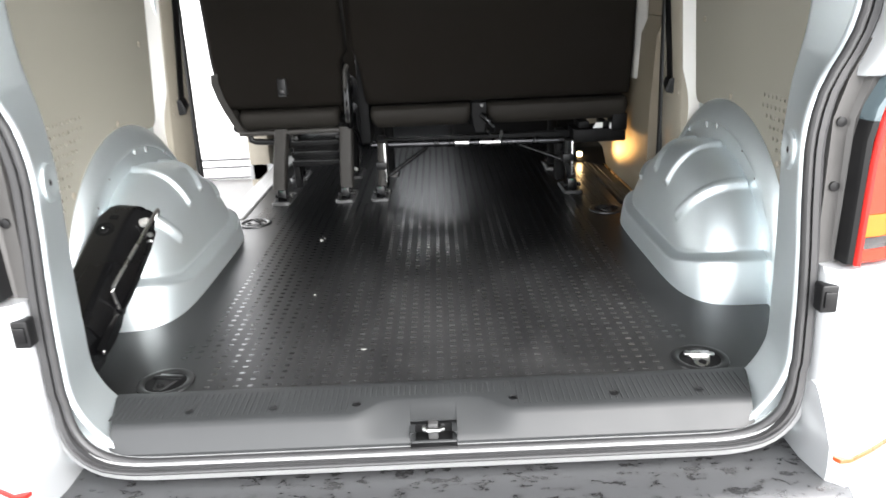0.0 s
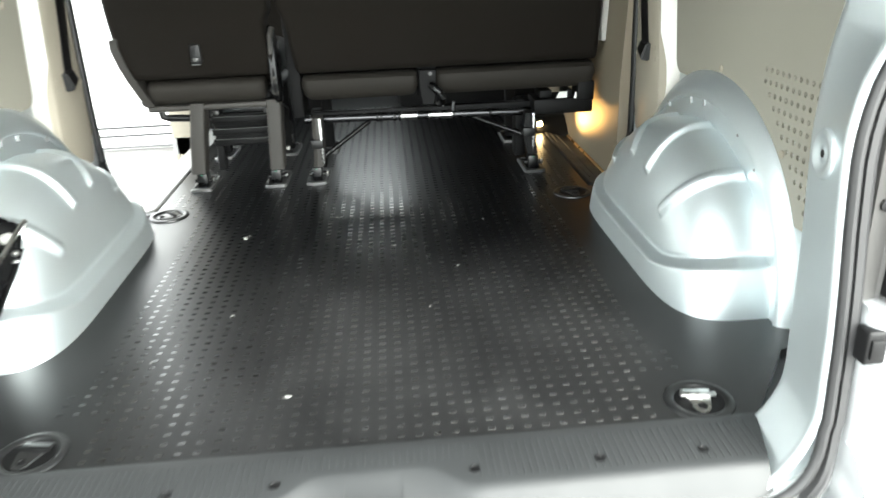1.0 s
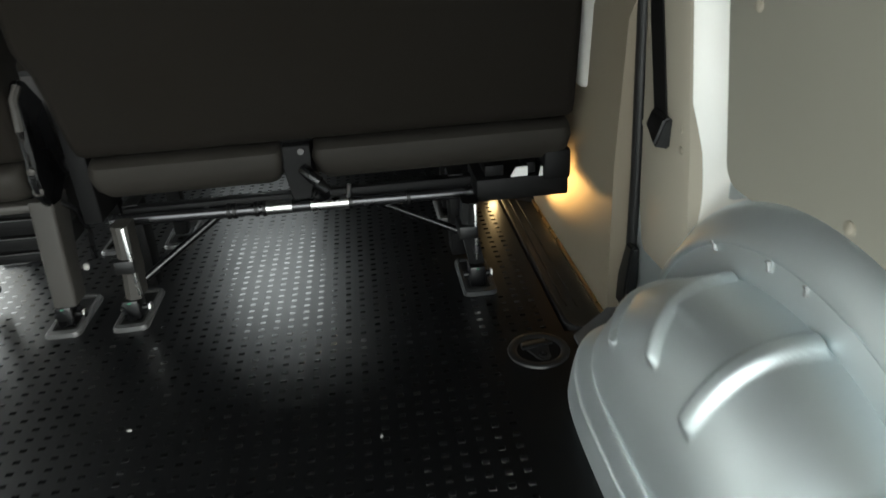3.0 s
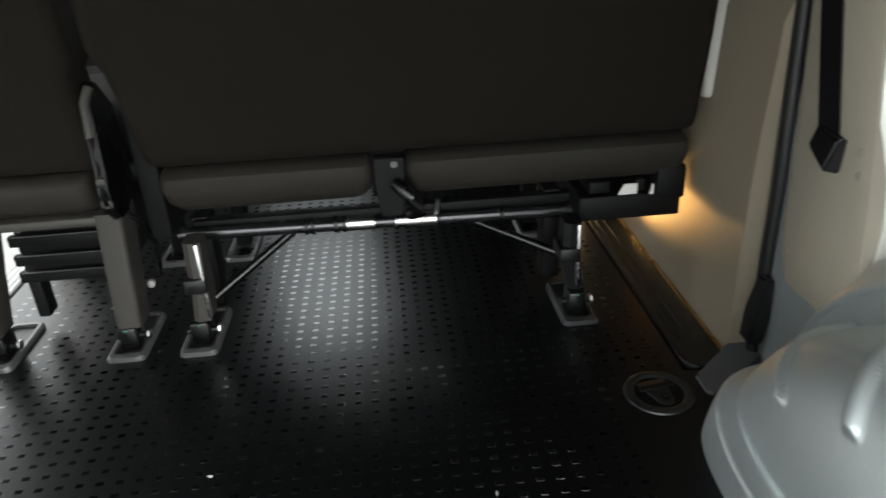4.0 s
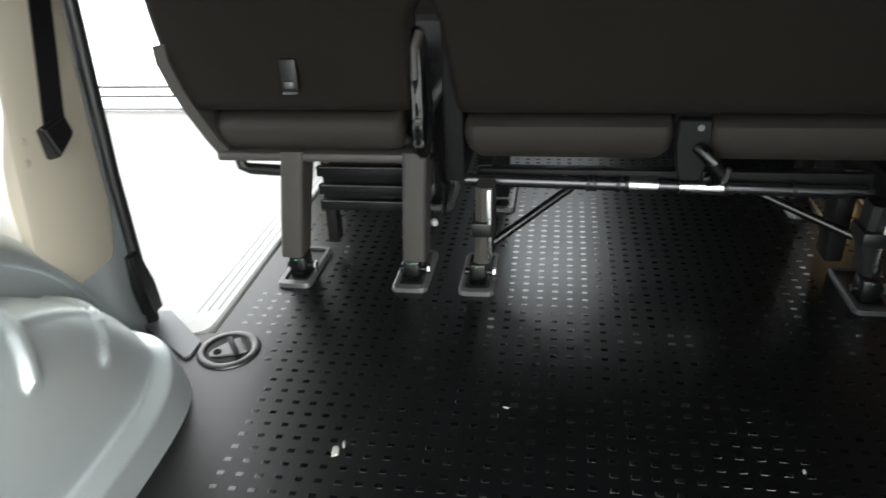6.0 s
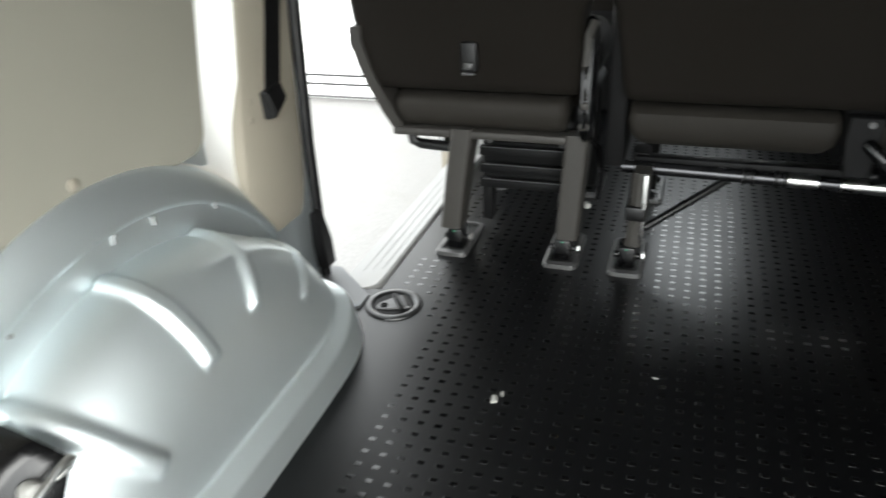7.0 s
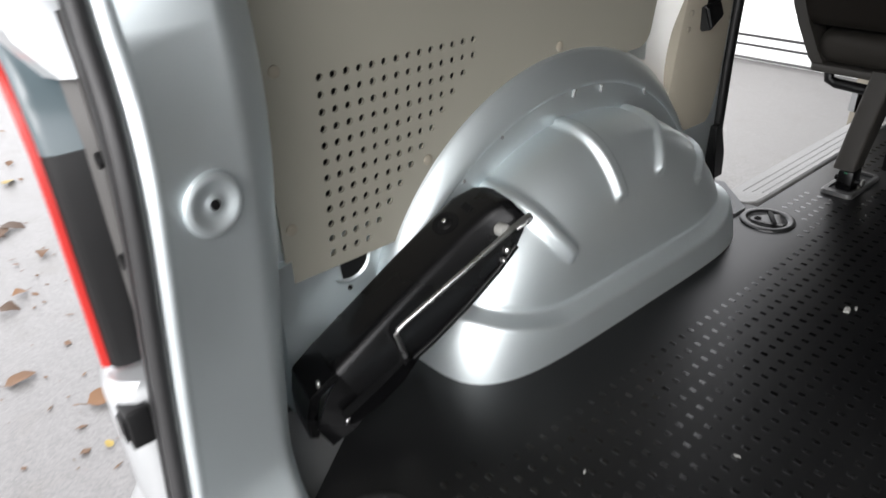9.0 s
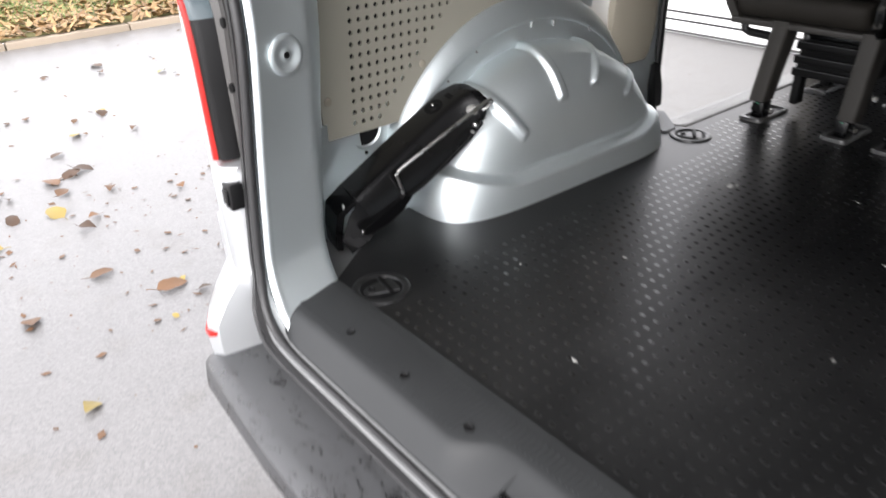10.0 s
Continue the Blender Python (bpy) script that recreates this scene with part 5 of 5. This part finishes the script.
def build_single_seat():
    seat = thing("single_seat", "single dark grey seat seen from behind on clad legs", "seat", "second row seats")
    bm = bmesh.new()
    cushion(bm, [(0.354, -0.735, -0.312, 0.034), (0.357, -0.740, -0.308, 0.014), (0.364, -0.744, -0.305, 0.004), (0.38, -0.748, -0.303, 0.0), (0.47, -0.757, -0.301, 0.0), (0.52, -0.760, -0.300, 0.0), (0.55, -0.760, -0.283, 0.0), (0.80, -0.755, -0.281, 0.0), (1.10, -0.74, -0.29, 0.004), (1.16, -0.70, -0.35, 0.03)], 0.115, 0.008)
    part("backrest", bm, CLOTH, seat)
    bm = bmesh.new()
    cushion(bm, [(0.272, -0.675, -0.342, 0.030), (0.276, -0.685, -0.335, 0.014), (0.29, -0.694, -0.330, 0.004), (0.32, -0.698, -0.328, 0.0), (0.334, -0.696, -0.33, 0.006), (0.341, -0.693, -0.332, 0.016), (0.346, -0.69, -0.334, 0.034)], 0.10, 0.012)
    part("back_roll", bm, LIT_ROLL, seat)
    # plastic edge shell
    bm = bmesh.new()
    path = [(-0.757, 0.485), (-0.761, 0.455), (-0.750, 0.40), (-0.735, 0.355), (-0.712, 0.30), (-0.695, 0.268), (-0.66, 0.262)]
    rings = []
    for x, z in path:
        y = lean(z)
        rings.append([(x - 0.006, y - 0.003, z), (x + 0.020, y - 0.005, z + 0.004), (x + 0.020, y + 0.07, z + 0.004), (x - 0.006, y + 0.13, z)])
    loft(bm, rings)
    part("edge_shell", bm, COVER, seat)
    part("lower_rail", boxed(-0.70, -0.30, 1.560, 1.60, 0.256, 0.274, 0.006, 2), COVER, seat)
    part("seat_pan", boxed(-0.735, -0.31, 1.60, 2.08, 0.262, 0.30, 0.02, 3), DARK, seat)
    bm = boxed(-0.745, -0.305, 1.62, 2.12, 0.30, 0.42, 0.045, 4)
    part("cushion", bm, CLOTH, seat)
    leg_cover(-0.546, -0.576, seat)
    leg_cover(-0.307, -0.320, seat)
    for x in (-0.567, -0.327):
        seat_foot(x, 1.515, seat)
    # the folding gear between the legs
    part("gear_box", boxed(-0.53, -0.335, 1.66, 1.90, 0.165, 0.262, 0.008, 2), DARK, seat)
    part("gear_plate", boxed(-0.522, -0.338, 1.648, 1.662, 0.222, 0.252, 0.006, 2), GLOSS, seat)
    for z in (0.205, 0.165, 0.13):
        part("gear_slat", boxed(-0.532, -0.333, 1.640, 1.656, z - 0.012, z + 0.010, 0.003), DARK, seat)
        # the highlight along the slat's edge, painted as a thin pale strip
        part("slat_glint", boxed(-0.524, -0.340, 1.6385, 1.6415, z + 0.0085, z + 0.0105, 0.0006, 1), GREYPL, seat, "thin pale line painted as the slat's highlight")
    for x in (-0.510, -0.350):
        bm = bmesh.new()
        ring_mesh(bm, (x, 1.649, 0.228), (0, -1, 0), [(0.008, -0.002), (0.008, 0.004), (0.004, 0.006)], 12)
        part("gear_bolt", bm, GREYPL, seat)
    part("gear_base", boxed(-0.53, -0.335, 1.66, 1.88, 0.118, 0.165, 0.006), DARK, seat)
    for x in (-0.52, -0.345):
        part("rear_strut", boxed(x - 0.012, x + 0.012, 1.66, 1.70, 0.03, 0.14, 0.004), DARK, seat)
    bm = bmesh.new()
    sweep(bm, [(-0.560, 1.585, 0.228), (-0.645, 1.585, 0.232), (-0.662, 1.585, 0.238), (-0.666, 1.585, 0.262)], 0.0115, 10)
    part("release_bar", bm, BLACK, seat)
    # front legs
    for x in (-0.57, -0.33):
        part("front_leg", boxed(x - 0.018, x + 0.018, 1.96, 2.0, 0.01, 0.27, 0.006), DARK, seat)
        part("front_foot", u_frame(x, 1.90), GREYPL, seat)
    # anchor buckle on the back
    y = lean(0.43) - 0.008
    tag = part("anchor_slot", boxed(-0.531, -0.500, y - 0.010, y + 0.012, 0.405, 0.462, 0.004, 2, m=None), BLACK, seat, "black child seat anchor cover")
    part("anchor_pin", boxed(-0.524, -0.507, y - 0.015, y - 0.009, 0.411, 0.424, 0.003, 2), GREYPL, tag)
    part("anchor_rim", boxed(-0.529, -0.502, y - 0.014, y - 0.008, 0.400, 0.405, 0.0015, 1), GREYPL, tag)
    # recliner hinge beside the backrest
    bm = bmesh.new()
    prism(bm, [(1.60, 0.50), (1.575, 0.505), (1.545, 0.47), (1.545, 0.36), (1.528, 0.335), (1.535, 0.29), (1.56, 0.265), (1.60, 0.262), (1.66, 0.30), (1.65, 0.45)], "x", -0.300, -0.283)
    bmesh.ops.bevel(bm, geom=bm.edges[:], offset=0.004, segments=2, affect="EDGES")
    part("recliner", bm, GLOSS, seat, "glossy black recliner hinge")
    bm = bmesh.new()
    sweep(bm, [(-0.293, 1.548, 0.355), (-0.294, 1.546, 0.42), (-0.292, 1.552, 0.475), (-0.284, 1.566, 0.497)], 0.008, 8)
    part("recliner_rim", bm, COVER, seat)
    for y, z, r in ((1.539, 0.305, 0.010), (1.537, 0.345, 0.008)):
        bm = bmesh.new()
        ring_mesh(bm, (-0.292, y, z), (0, -1, 0), [(r, -0.004), (r, 0.004), (r * 0.6, 0.006)], 12)
        part("hinge_bolt", bm, COVER, seat)
    bm = bmesh.new()
    sweep(bm, [(-0.286, 1.60, 0.26), (-0.268, 1.61, 0.24), (-0.262, 1.63, 0.18), (-0.270, 1.64, 0.115)], 0.006, 8)
    part("cable", bm, GLOSS, seat)
    bm = bmesh.new()
    ring_mesh(bm, (-0.288, 1.628, 0.102), (0.3, -1, 0), [(0.007, -0.006), (0.007, 0.005), (0.004, 0.008)], 12)
    part("knob", bm, CRUMB, seat, "pale round end cap")
    return seat


def build_double_seat():
    seat = thing("double_seat", "double dark grey bench seat seen from behind on steel legs", "seat", "second row seats")
    bm = bmesh.new()
    cushion(bm, [(0.349, -0.215, 0.732, 0.034), (0.352, -0.219, 0.735, 0.014), (0.359, -0.223, 0.737, 0.004), (0.38, -0.228, 0.738, 0.0), (0.47, -0.238, 0.738, 0.0), (0.52, -0.245, 0.738, 0.0), (0.56, -0.262, 0.737, 0.0), (0.85, -0.262, 0.73, 0.0), (1.10, -0.255, 0.72, 0.004), (1.16, -0.2, 0.69, 0.03)], 0.115, 0.010)
    part("backrest", bm, CLOTH, seat)
    for x0, x1 in ((-0.215, 0.160), (0.212, 0.737)):
        bm = bmesh.new()
        cushion(bm, [(0.260, x0 + 0.03, x1 - 0.03, 0.032), (0.264, x0 + 0.02, x1 - 0.018, 0.014), (0.28, x0 + 0.006, x1 - 0.006, 0.004), (0.31, x0, x1, 0.0), (0.328, x0 + 0.002, x1 - 0.002, 0.006), (0.335, x0 + 0.004, x1 - 0.004, 0.016), (0.340, x0 + 0.006, x1 - 0.006, 0.034)], 0.10, 0.012)
        part("back_roll", bm, LIT_ROLL, seat)
    bm = bmesh.new()
    cushion(bm, [(0.255, 0.155, 0.218, 0.030), (0.34, 0.155, 0.218, 0.012), (0.36, 0.158, 0.215, 0.01)], 0.09, 0.0, 0.01)
    part("roll_gap", bm, DARK, seat)
    # the squab and its pan rise towards the front
    bm = bmesh.new()
    prism(bm, [(1.72, 0.268), (2.06, 0.360), (2.06, 0.430), (1.72, 0.298)], "x", -0.21, 0.70)
    bmesh.ops.bevel(bm, geom=bm.edges[:], offset=0.008, segments=2, affect="EDGES")
    part("seat_pan", bm, DARK, seat)
    bm = bmesh.new()
    prism(bm, [(1.66, 0.290), (2.12, 0.425), (2.13, 0.52), (1.66, 0.42)], "x", -0.235, 0.735)
    bmesh.ops.bevel(bm, geom=bm.edges[:], offset=0.03, segments=4, affect="EDGES")
    part("cushion", bm, CLOTH, seat)
    part("cross_beam", boxed(-0.20, 0.655, 1.668, 1.70, 0.178, 0.206, 0.006, 2), DARK, seat)
    # added dark plate that hides the lit floor between the two seats
    part("gap_filler", boxed(-0.256, -0.218, 1.60, 1.76, 0.205, 0.62, 0.006, 2), DARK, seat)
    # slotted side casting
    for x0, x1 in ((0.56, 0.60), (0.648, 0.668), (0.692, 0.702)):
        part("side_casting", boxed(x0, x1, 1.60, 1.70, 0.226, 0.250, 0.003), DARK, seat)
    part("side_plate", boxed(0.54, 0.738, 1.595, 1.72, 0.172, 0.222, 0.006, 2), DARK, seat)
    part("side_cap", boxed(0.68, 0.737, 1.575, 1.66, 0.214, 0.28, 0.008, 2), DARK, seat)
    # added pale tabs, painting the daylight that shows through the casting's slots
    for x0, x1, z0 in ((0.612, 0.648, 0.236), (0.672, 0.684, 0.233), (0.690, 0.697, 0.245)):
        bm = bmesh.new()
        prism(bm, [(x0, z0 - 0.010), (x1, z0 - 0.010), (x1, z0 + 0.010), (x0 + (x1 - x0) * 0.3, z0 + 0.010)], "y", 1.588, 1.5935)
        part("slot_light_tab", bm, LIT_PAINT, seat, "pale tab painted in for daylight through a slot")
    # the bright tube below the seat with its collars
    bm = bmesh.new()
    rod(bm, (-0.225, 1.66, 0.186), (0.585, 1.66, 0.172), 0.0135, n=20)
    part("tube", bm, material("dark_tube", (0.055, 0.055, 0.058), 0.24, 0.85, 0.1, 20, 500, 0.03), seat, "shiny dark steel tube")
    for x in (0.018, 0.030, 0.075, 0.092, 0.275, 0.40):
        z = 0.186 - (x + 0.225) * 0.0173
        bm = bmesh.new()
        rod(bm, (x - 0.004, 1.66, z), (x + 0.004, 1.66, z), 0.0165, n=18)
        part("collar", bm, BLACK, seat)
    for x0, x1 in ((0.093, 0.15), (0.19, 0.272)):
        bm = bmesh.new()
        rod(bm, (x0, 1.66, 0.186 - (x0 + 0.225) * 0.0173), (x1, 1.66, 0.186 - (x1 + 0.225) * 0.0173), 0.0145, n=20)
        part("bright_sleeve", bm, STEEL, seat, "bright steel sleeve")
    bm = bmesh.new()
    rod(bm, (0.272, 1.655, 0.19), (0.276, 1.648, 0.222), 0.005, n=8)
    part("stay_pin", bm, STEEL, seat)
    # the hook bracket between the two seat backs
    bm = bmesh.new()
    prism(bm, [(0.160, 0.348), (0.216, 0.348), (0.213, 0.318), (0.208, 0.296), (0.212, 0.262), (0.205, 0.236), (0.168, 0.236), (0.164, 0.270), (0.158, 0.300)], "y", 1.546, 1.580)
    bmesh.ops.bevel(bm, geom=bm.edges[:], offset=0.003, segments=1, affect="EDGES")
    part("hook_bracket", bm, DARK, seat)
    bm = bmesh.new()
    rod(bm, (0.196, 1.543, 0.335), (0.196, 1.548, 0.335), 0.006, n=12)
    part("bracket_rivet", bm, GREYPL, seat)
    bm = bmesh.new()
    sweep(bm, [(0.196, 1.548, 0.300), (0.206, 1.538, 0.292), (0.222, 1.532, 0.276), (0.232, 1.534, 0.258), (0.230, 1.542, 0.244), (0.220, 1.552, 0.238)], 0.0125, 10)
    part("hook", bm, GLOSS, seat)
    # legs
    for x, sx, bright in ((-0.177, -1, True), (0.520, 1, False)):
        bm = bmesh.new()
        top = 0.212 if bright else 0.19
        loft(bm, [[(x - 0.018 + o, 1.56, z), (x - 0.006 + o, 1.552, z), (x + 0.014 + o, 1.556, z), (x + 0.016 + o, 1.60, z), (x - 0.018 + o, 1.60, z)] for z, o in ((0.05, -0.006 * (sx < 0) + 0.012 * (sx > 0)), (0.115, 0), (0.15, 0.0), (top, 0.002))])
        part("leg", bm, COVER if bright else BLACK, seat)
        part("leg_strip", boxed(x + 0.006, x + 0.013, 1.546, 1.556, 0.062, top, 0.002), STEEL, seat, "bright steel leg edge")
        part("leg_clamp", boxed(x - 0.026, x + 0.014, 1.545, 1.61, 0.112, 0.142, 0.004), BLACK, seat)
        seat_foot(x + (-0.016 if sx < 0 else 0.008), 1.512 if sx < 0 else 1.502, seat, GREYPL if sx < 0 else SILLPL)
        bm = bmesh.new()
        rod(bm, (x + (0.012 if sx < 0 else -0.02), 1.60, 0.075 if sx < 0 else 0.11), (x + (0.165 if sx < 0 else -0.19), 1.68, 0.165), 0.0085, n=10)
        part("diagonal_stay", bm, GLOSS, seat)
        part("rear_leg", boxed(x - 0.03, x + 0.006, 1.68, 1.74, 0.01, 0.21, 0.006), DARK, seat)
        part("front_leg", boxed(x - 0.018, x + 0.018, 1.96, 2.0, 0.01, 0.375, 0.006), DARK, seat)
        part("front_foot", u_frame(x, 1.90), GREYPL, seat)
    return seat


build_single_seat()
build_double_seat()


# ---- the folded black bracket by the near arch ----
def build_bracket():
    br = thing("folding_bracket", "black folded steel bracket with a bright wire handle", "steel bracket")
    o = Vector((-0.781, 0.269, 0.115))
    u, w, n = Vector((0.1326, 0.872, 0.4713)), Vector((0.990, -0.0938, -0.1051)), Vector((0.0474, -0.4805, 0.8757))

    def at(a, b, h=0.0):
        """A place along the bracket, across it and above its top plate."""
        return o + u * a + w * b + n * h
    def edge(a):
        return float(np.interp(a, (0.0, 0.18, 0.30, 0.335, 0.354), (0.0, -0.020, -0.029, -0.016, 0.002)))
    def ridge(a):
        return float(np.interp(a, (0.0, 0.14, 0.28, 0.32, 0.354), (0.077, 0.062, 0.050, 0.052, 0.060)))
    def outer(a):
        return float(np.interp(a, (0.0, 0.1, 0.30, 0.34, 0.354), (0.098, 0.096, 0.088, 0.086, 0.078)))
    def drop(a):
        return float(np.interp(a, (0.0, 0.08, 0.26, 0.32, 0.345, 0.354), (-0.058, -0.072, -0.066, -0.052, -0.034, -0.020)))
    # top plate, rolled ridge and slanting side flange, one folded sheet
    bm = bmesh.new()
    rings = []
    for a in (0.0, 0.04, 0.10, 0.18, 0.24, 0.28, 0.30, 0.318, 0.335, 0.347, 0.354):
        e, r, q, d = edge(a), ridge(a), outer(a), drop(a)
        end = 0.010 * max(0.0, (a - 0.335) / 0.019) ** 2
        face = [(e, -0.014), (e + 0.0005, -0.005), (e + 0.004, -0.0012), (e + 0.010, 0.0), (r - 0.018, 0.0), (r - 0.009, 0.0004), (r - 0.002, -0.0030), (r + 0.003, -0.0100), (r + 0.002 + (q - r) * 0.42, d * 0.45), (q - 0.001, d * 0.92), (q, d)]
        back = [(q - 0.004, d), (r + (q - r) * 0.40 - 0.006, d * 0.45 - 0.003), (r - 0.008, -0.009), (e + 0.008, -0.008), (e + 0.004, -0.014)]
        rings.append([at(a, b, h - end) for b, h in face + back])
    loft(bm, rings)
    part("main_channel", bm, GLOSS, br)
    # the lower end bends down to the floor
    bm = bmesh.new()
    foot = [Vector((-0.800, 0.236, -0.012)), Vector((-0.736, 0.222, -0.012))]
    rows = []
    for k, (lo, f) in enumerate(((0.0, 0.0), (0.25, 0.03), (0.6, 0.02), (1.0, 0.0))):
        p, q = at(0.004, 0.0, -0.002).lerp(foot[0], lo), at(-0.004, 0.075, -0.003).lerp(foot[1], lo)
        out = Vector((0.02, -1.0, 0.10)).normalized() * (f + 0.0)
        rows.append([p + out, q + out, q + out + Vector((0.004, 0.014, -0.004)), p + out + Vector((0.004, 0.014, -0.004))])
    loft(bm, rows)
    bmesh.ops.bevel(bm, geom=bm.edges[:], offset=0.002, segments=2, affect="EDGES")
    part("lower_leg", bm, GLOSS, br)
    bm = bmesh.new()
    rows = []
    for a, b0, b1, h0, h1 in ((-0.075, 0.080, 0.096, -0.060, -0.090), (-0.03, 0.080, 0.105, -0.020, -0.085), (0.0, 0.078, 0.100, -0.008, -0.080), (0.05, 0.076, 0.098, -0.018, -0.080)):
        rows.append([at(a, b0, h0), at(a, b1, h1), at(a, b1 - 0.006, h1 - 0.002), at(a, b0 - 0.008, h0 - 0.006)])
    loft(bm, rows)
    part("leg_flange", bm, GLOSS, br)
    # the inner arm along the foot of the flange, and the plate that it swings on
    bm = bmesh.new()
    sweep(bm, [at(0.085, 0.098, -0.066), at(0.13, 0.097, -0.0695), at(0.20, 0.094, -0.068), at(0.27, 0.090, -0.062), at(0.315, 0.087, -0.052)], 0.0055, 10)
    part("inner_rod", bm, GLOSS, br)
    bm = bmesh.new()
    rows = []
    for a, b, h0, h1 in ((-0.034, 0.114, -0.040, -0.058), (-0.02, 0.112, -0.042, -0.068), (0.02, 0.106, -0.050, -0.082), (0.06, 0.101, -0.054, -0.086), (0.085, 0.098, -0.056, -0.080), (0.098, 0.097, -0.060, -0.076)):
        rows.append([at(a, b - 0.012, h0), at(a, b, h0 - 0.004), at(a, b + 0.001, h1), at(a, b - 0.012, h1)])
    loft(bm, rows)
    part("swing_plate", bm, GLOSS, br)
    bm = bmesh.new()
    rod(bm, at(0.083, 0.080, -0.060), at(0.083, 0.106, -0.062), 0.0085, n=16)
    part("knuckle", bm, GLOSS, br)
    # the bright wire
    bm = bmesh.new()
    sweep(bm, [at(0.332, 0.080, -0.034), at(0.346, 0.087, -0.030), at(0.354, 0.092, -0.022), at(0.352, 0.094, -0.014), at(0.340, 0.0945, -0.0105), at(0.24, 0.0945, -0.006), at(0.112, 0.0935, -0.0015), at(0.100, 0.0932, -0.0025), at(0.094, 0.093, -0.008), at(0.090, 0.094, -0.030), at(0.085, 0.096, -0.054)], 0.0040, 10)
    part("wire_handle", bm, STEEL, br, "bright bent wire handle")
    for a, b, h, r, m in ((0.312, 0.079, -0.018, 0.0105, CRUMB), (0.300, 0.083, -0.049, 0.0065, STEEL), (0.286, 0.086, -0.057, 0.005, STEEL)):
        bm = bmesh.new()
        ring_mesh(bm, at(a, b, h), (0.93, -0.22, 0.28), [(r, -0.012), (r, 0.003), (r * 0.8, 0.007), (r * 0.3, 0.009)], 18)
        part("rivet", bm, m, br, "pale round rivet")
    # the pressed pivot in the top plate
    bm = bmesh.new()
    ring_mesh(bm, at(0.262, 0.006, 0.0), n, [(0.0215, -0.002), (0.0215, 0.0010), (0.018, 0.0016), (0.012, 0.0004), (0.009, 0.0030), (0.004, 0.0034)], 24)
    part("pivot", bm, DARK, br)
    part("slot", boxed(-0.010, 0.010, -0.006, 0.006, -0.001, 0.0012, 0.0005, 1, m=Matrix.Translation(at(0.302, 0.012, 0.0006)) @ Matrix((w, u, n)).transposed().to_4x4()), DARK, br)
    bm = bmesh.new()
    ring_mesh(bm, at(0.264, 0.002, 0.003), n, [(0.004, 0.0), (0.003, 0.0012)], 8)
    part("pivot_pin", bm, STEEL, br)
    part("catch", boxed(-0.0035, 0.0035, -0.002, 0.002, -0.008, 0.008, 0.001, 1, m=Matrix.Translation((-0.718, 0.238, 0.089))), STEEL, br)
    part("tip_catch", boxed(-0.0025, 0.0025, -0.003, 0.003, -0.005, 0.005, 0.001, 1, m=Matrix.Translation(at(-0.033, 0.1155, -0.047))), STEEL, br)
    return br


build_bracket()


# ---- the white van parked beside ----
def build_parked_van():
    van = thing("parked_van", "white parked van with stepped sill mouldings outside the doorway", "van")
    x0, x1, yn, yf = -4.7, 0.8, 4.55, 6.35
    z = ROAD
    side = [(-0.01, -0.01), (-0.03, 0.03), (-0.03, 0.095), (-0.005, 0.098), (-0.005, 0.108), (-0.03, 0.111), (-0.03, 0.155), (-0.005, 0.158), (-0.005, 0.168), (-0.026, 0.171), (-0.02, 0.31), (0.012, 0.33), (0.0, 0.36), (-0.012, 0.37), (-0.012, 0.42), (0.004, 0.435), (0.004, 0.52), (-0.004, 0.62), (0.0, 0.85), (0.02, 1.05), (0.09, 1.75), (0.2, 1.9)]
    bm = bmesh.new()
    rings = []
    for x, k in ((x0, 0.12), (x0 + 0.2, 0.03), (x0 + 0.8, 0.0), (-2.4, 0.0), (x1 - 0.9, 0.0), (x1 - 0.25, 0.05), (x1, 0.18)):
        rings.append([(x, yn + k + a, z + h) for a, h in side] + [(x, yf - k - a, z + h) for a, h in side[::-1]])
    loft(bm, rings)
    part("body", bm, WHITE, van)
    for x in (x0 + 1.0, x1 - 0.75):
        for y in (yn - 0.005, yf - 0.18):
            bm = bmesh.new()
            ring_mesh(bm, (x, y, z + 0.33), (0, -1, 0), [(0.33, -0.18), (0.33, -0.01), (0.31, 0.01), (0.22, 0.012)], 36)
            wheel = part("wheel", bm, RUBBER, van)
            bm = bmesh.new()
            ring_mesh(bm, (x, y, z + 0.33), (0, -1, 0), [(0.22, 0.013), (0.20, 0.004), (0.06, 0.0), (0.05, 0.015)], 30)
            part("rim", bm, GREYPL, wheel)
    for h in (0.103, 0.163):
        part("rub_strip", boxed(x0 + 0.9, x1 - 0.95, yn - 0.034, yn - 0.004, z + h - 0.006, z + h + 0.006, 0.002), RUBBER, van, "thin dark rubbing strip")
    part("sill_band", boxed(x0 + 0.9, x1 - 0.95, yn - 0.036, yn, z + 0.012, z + 0.026, 0.003), GREYPL, van, "grey sill edge")
    # pressed wheel arch bulge over the nearer wheel
    bm = bmesh.new()
    rings = []
    for k in range(25):
        a = math.pi * k / 24
        rings.append([(x1 - 0.75 - r * math.cos(a), yn + h, z + 0.33 + r * math.sin(a)) for r, h in ((0.36, 0.0), (0.37, -0.03), (0.42, -0.03), (0.45, 0.0))])
    loft(bm, rings)
    part("arch_lip", bm, WHITE, van)
    return van


build_parked_van()
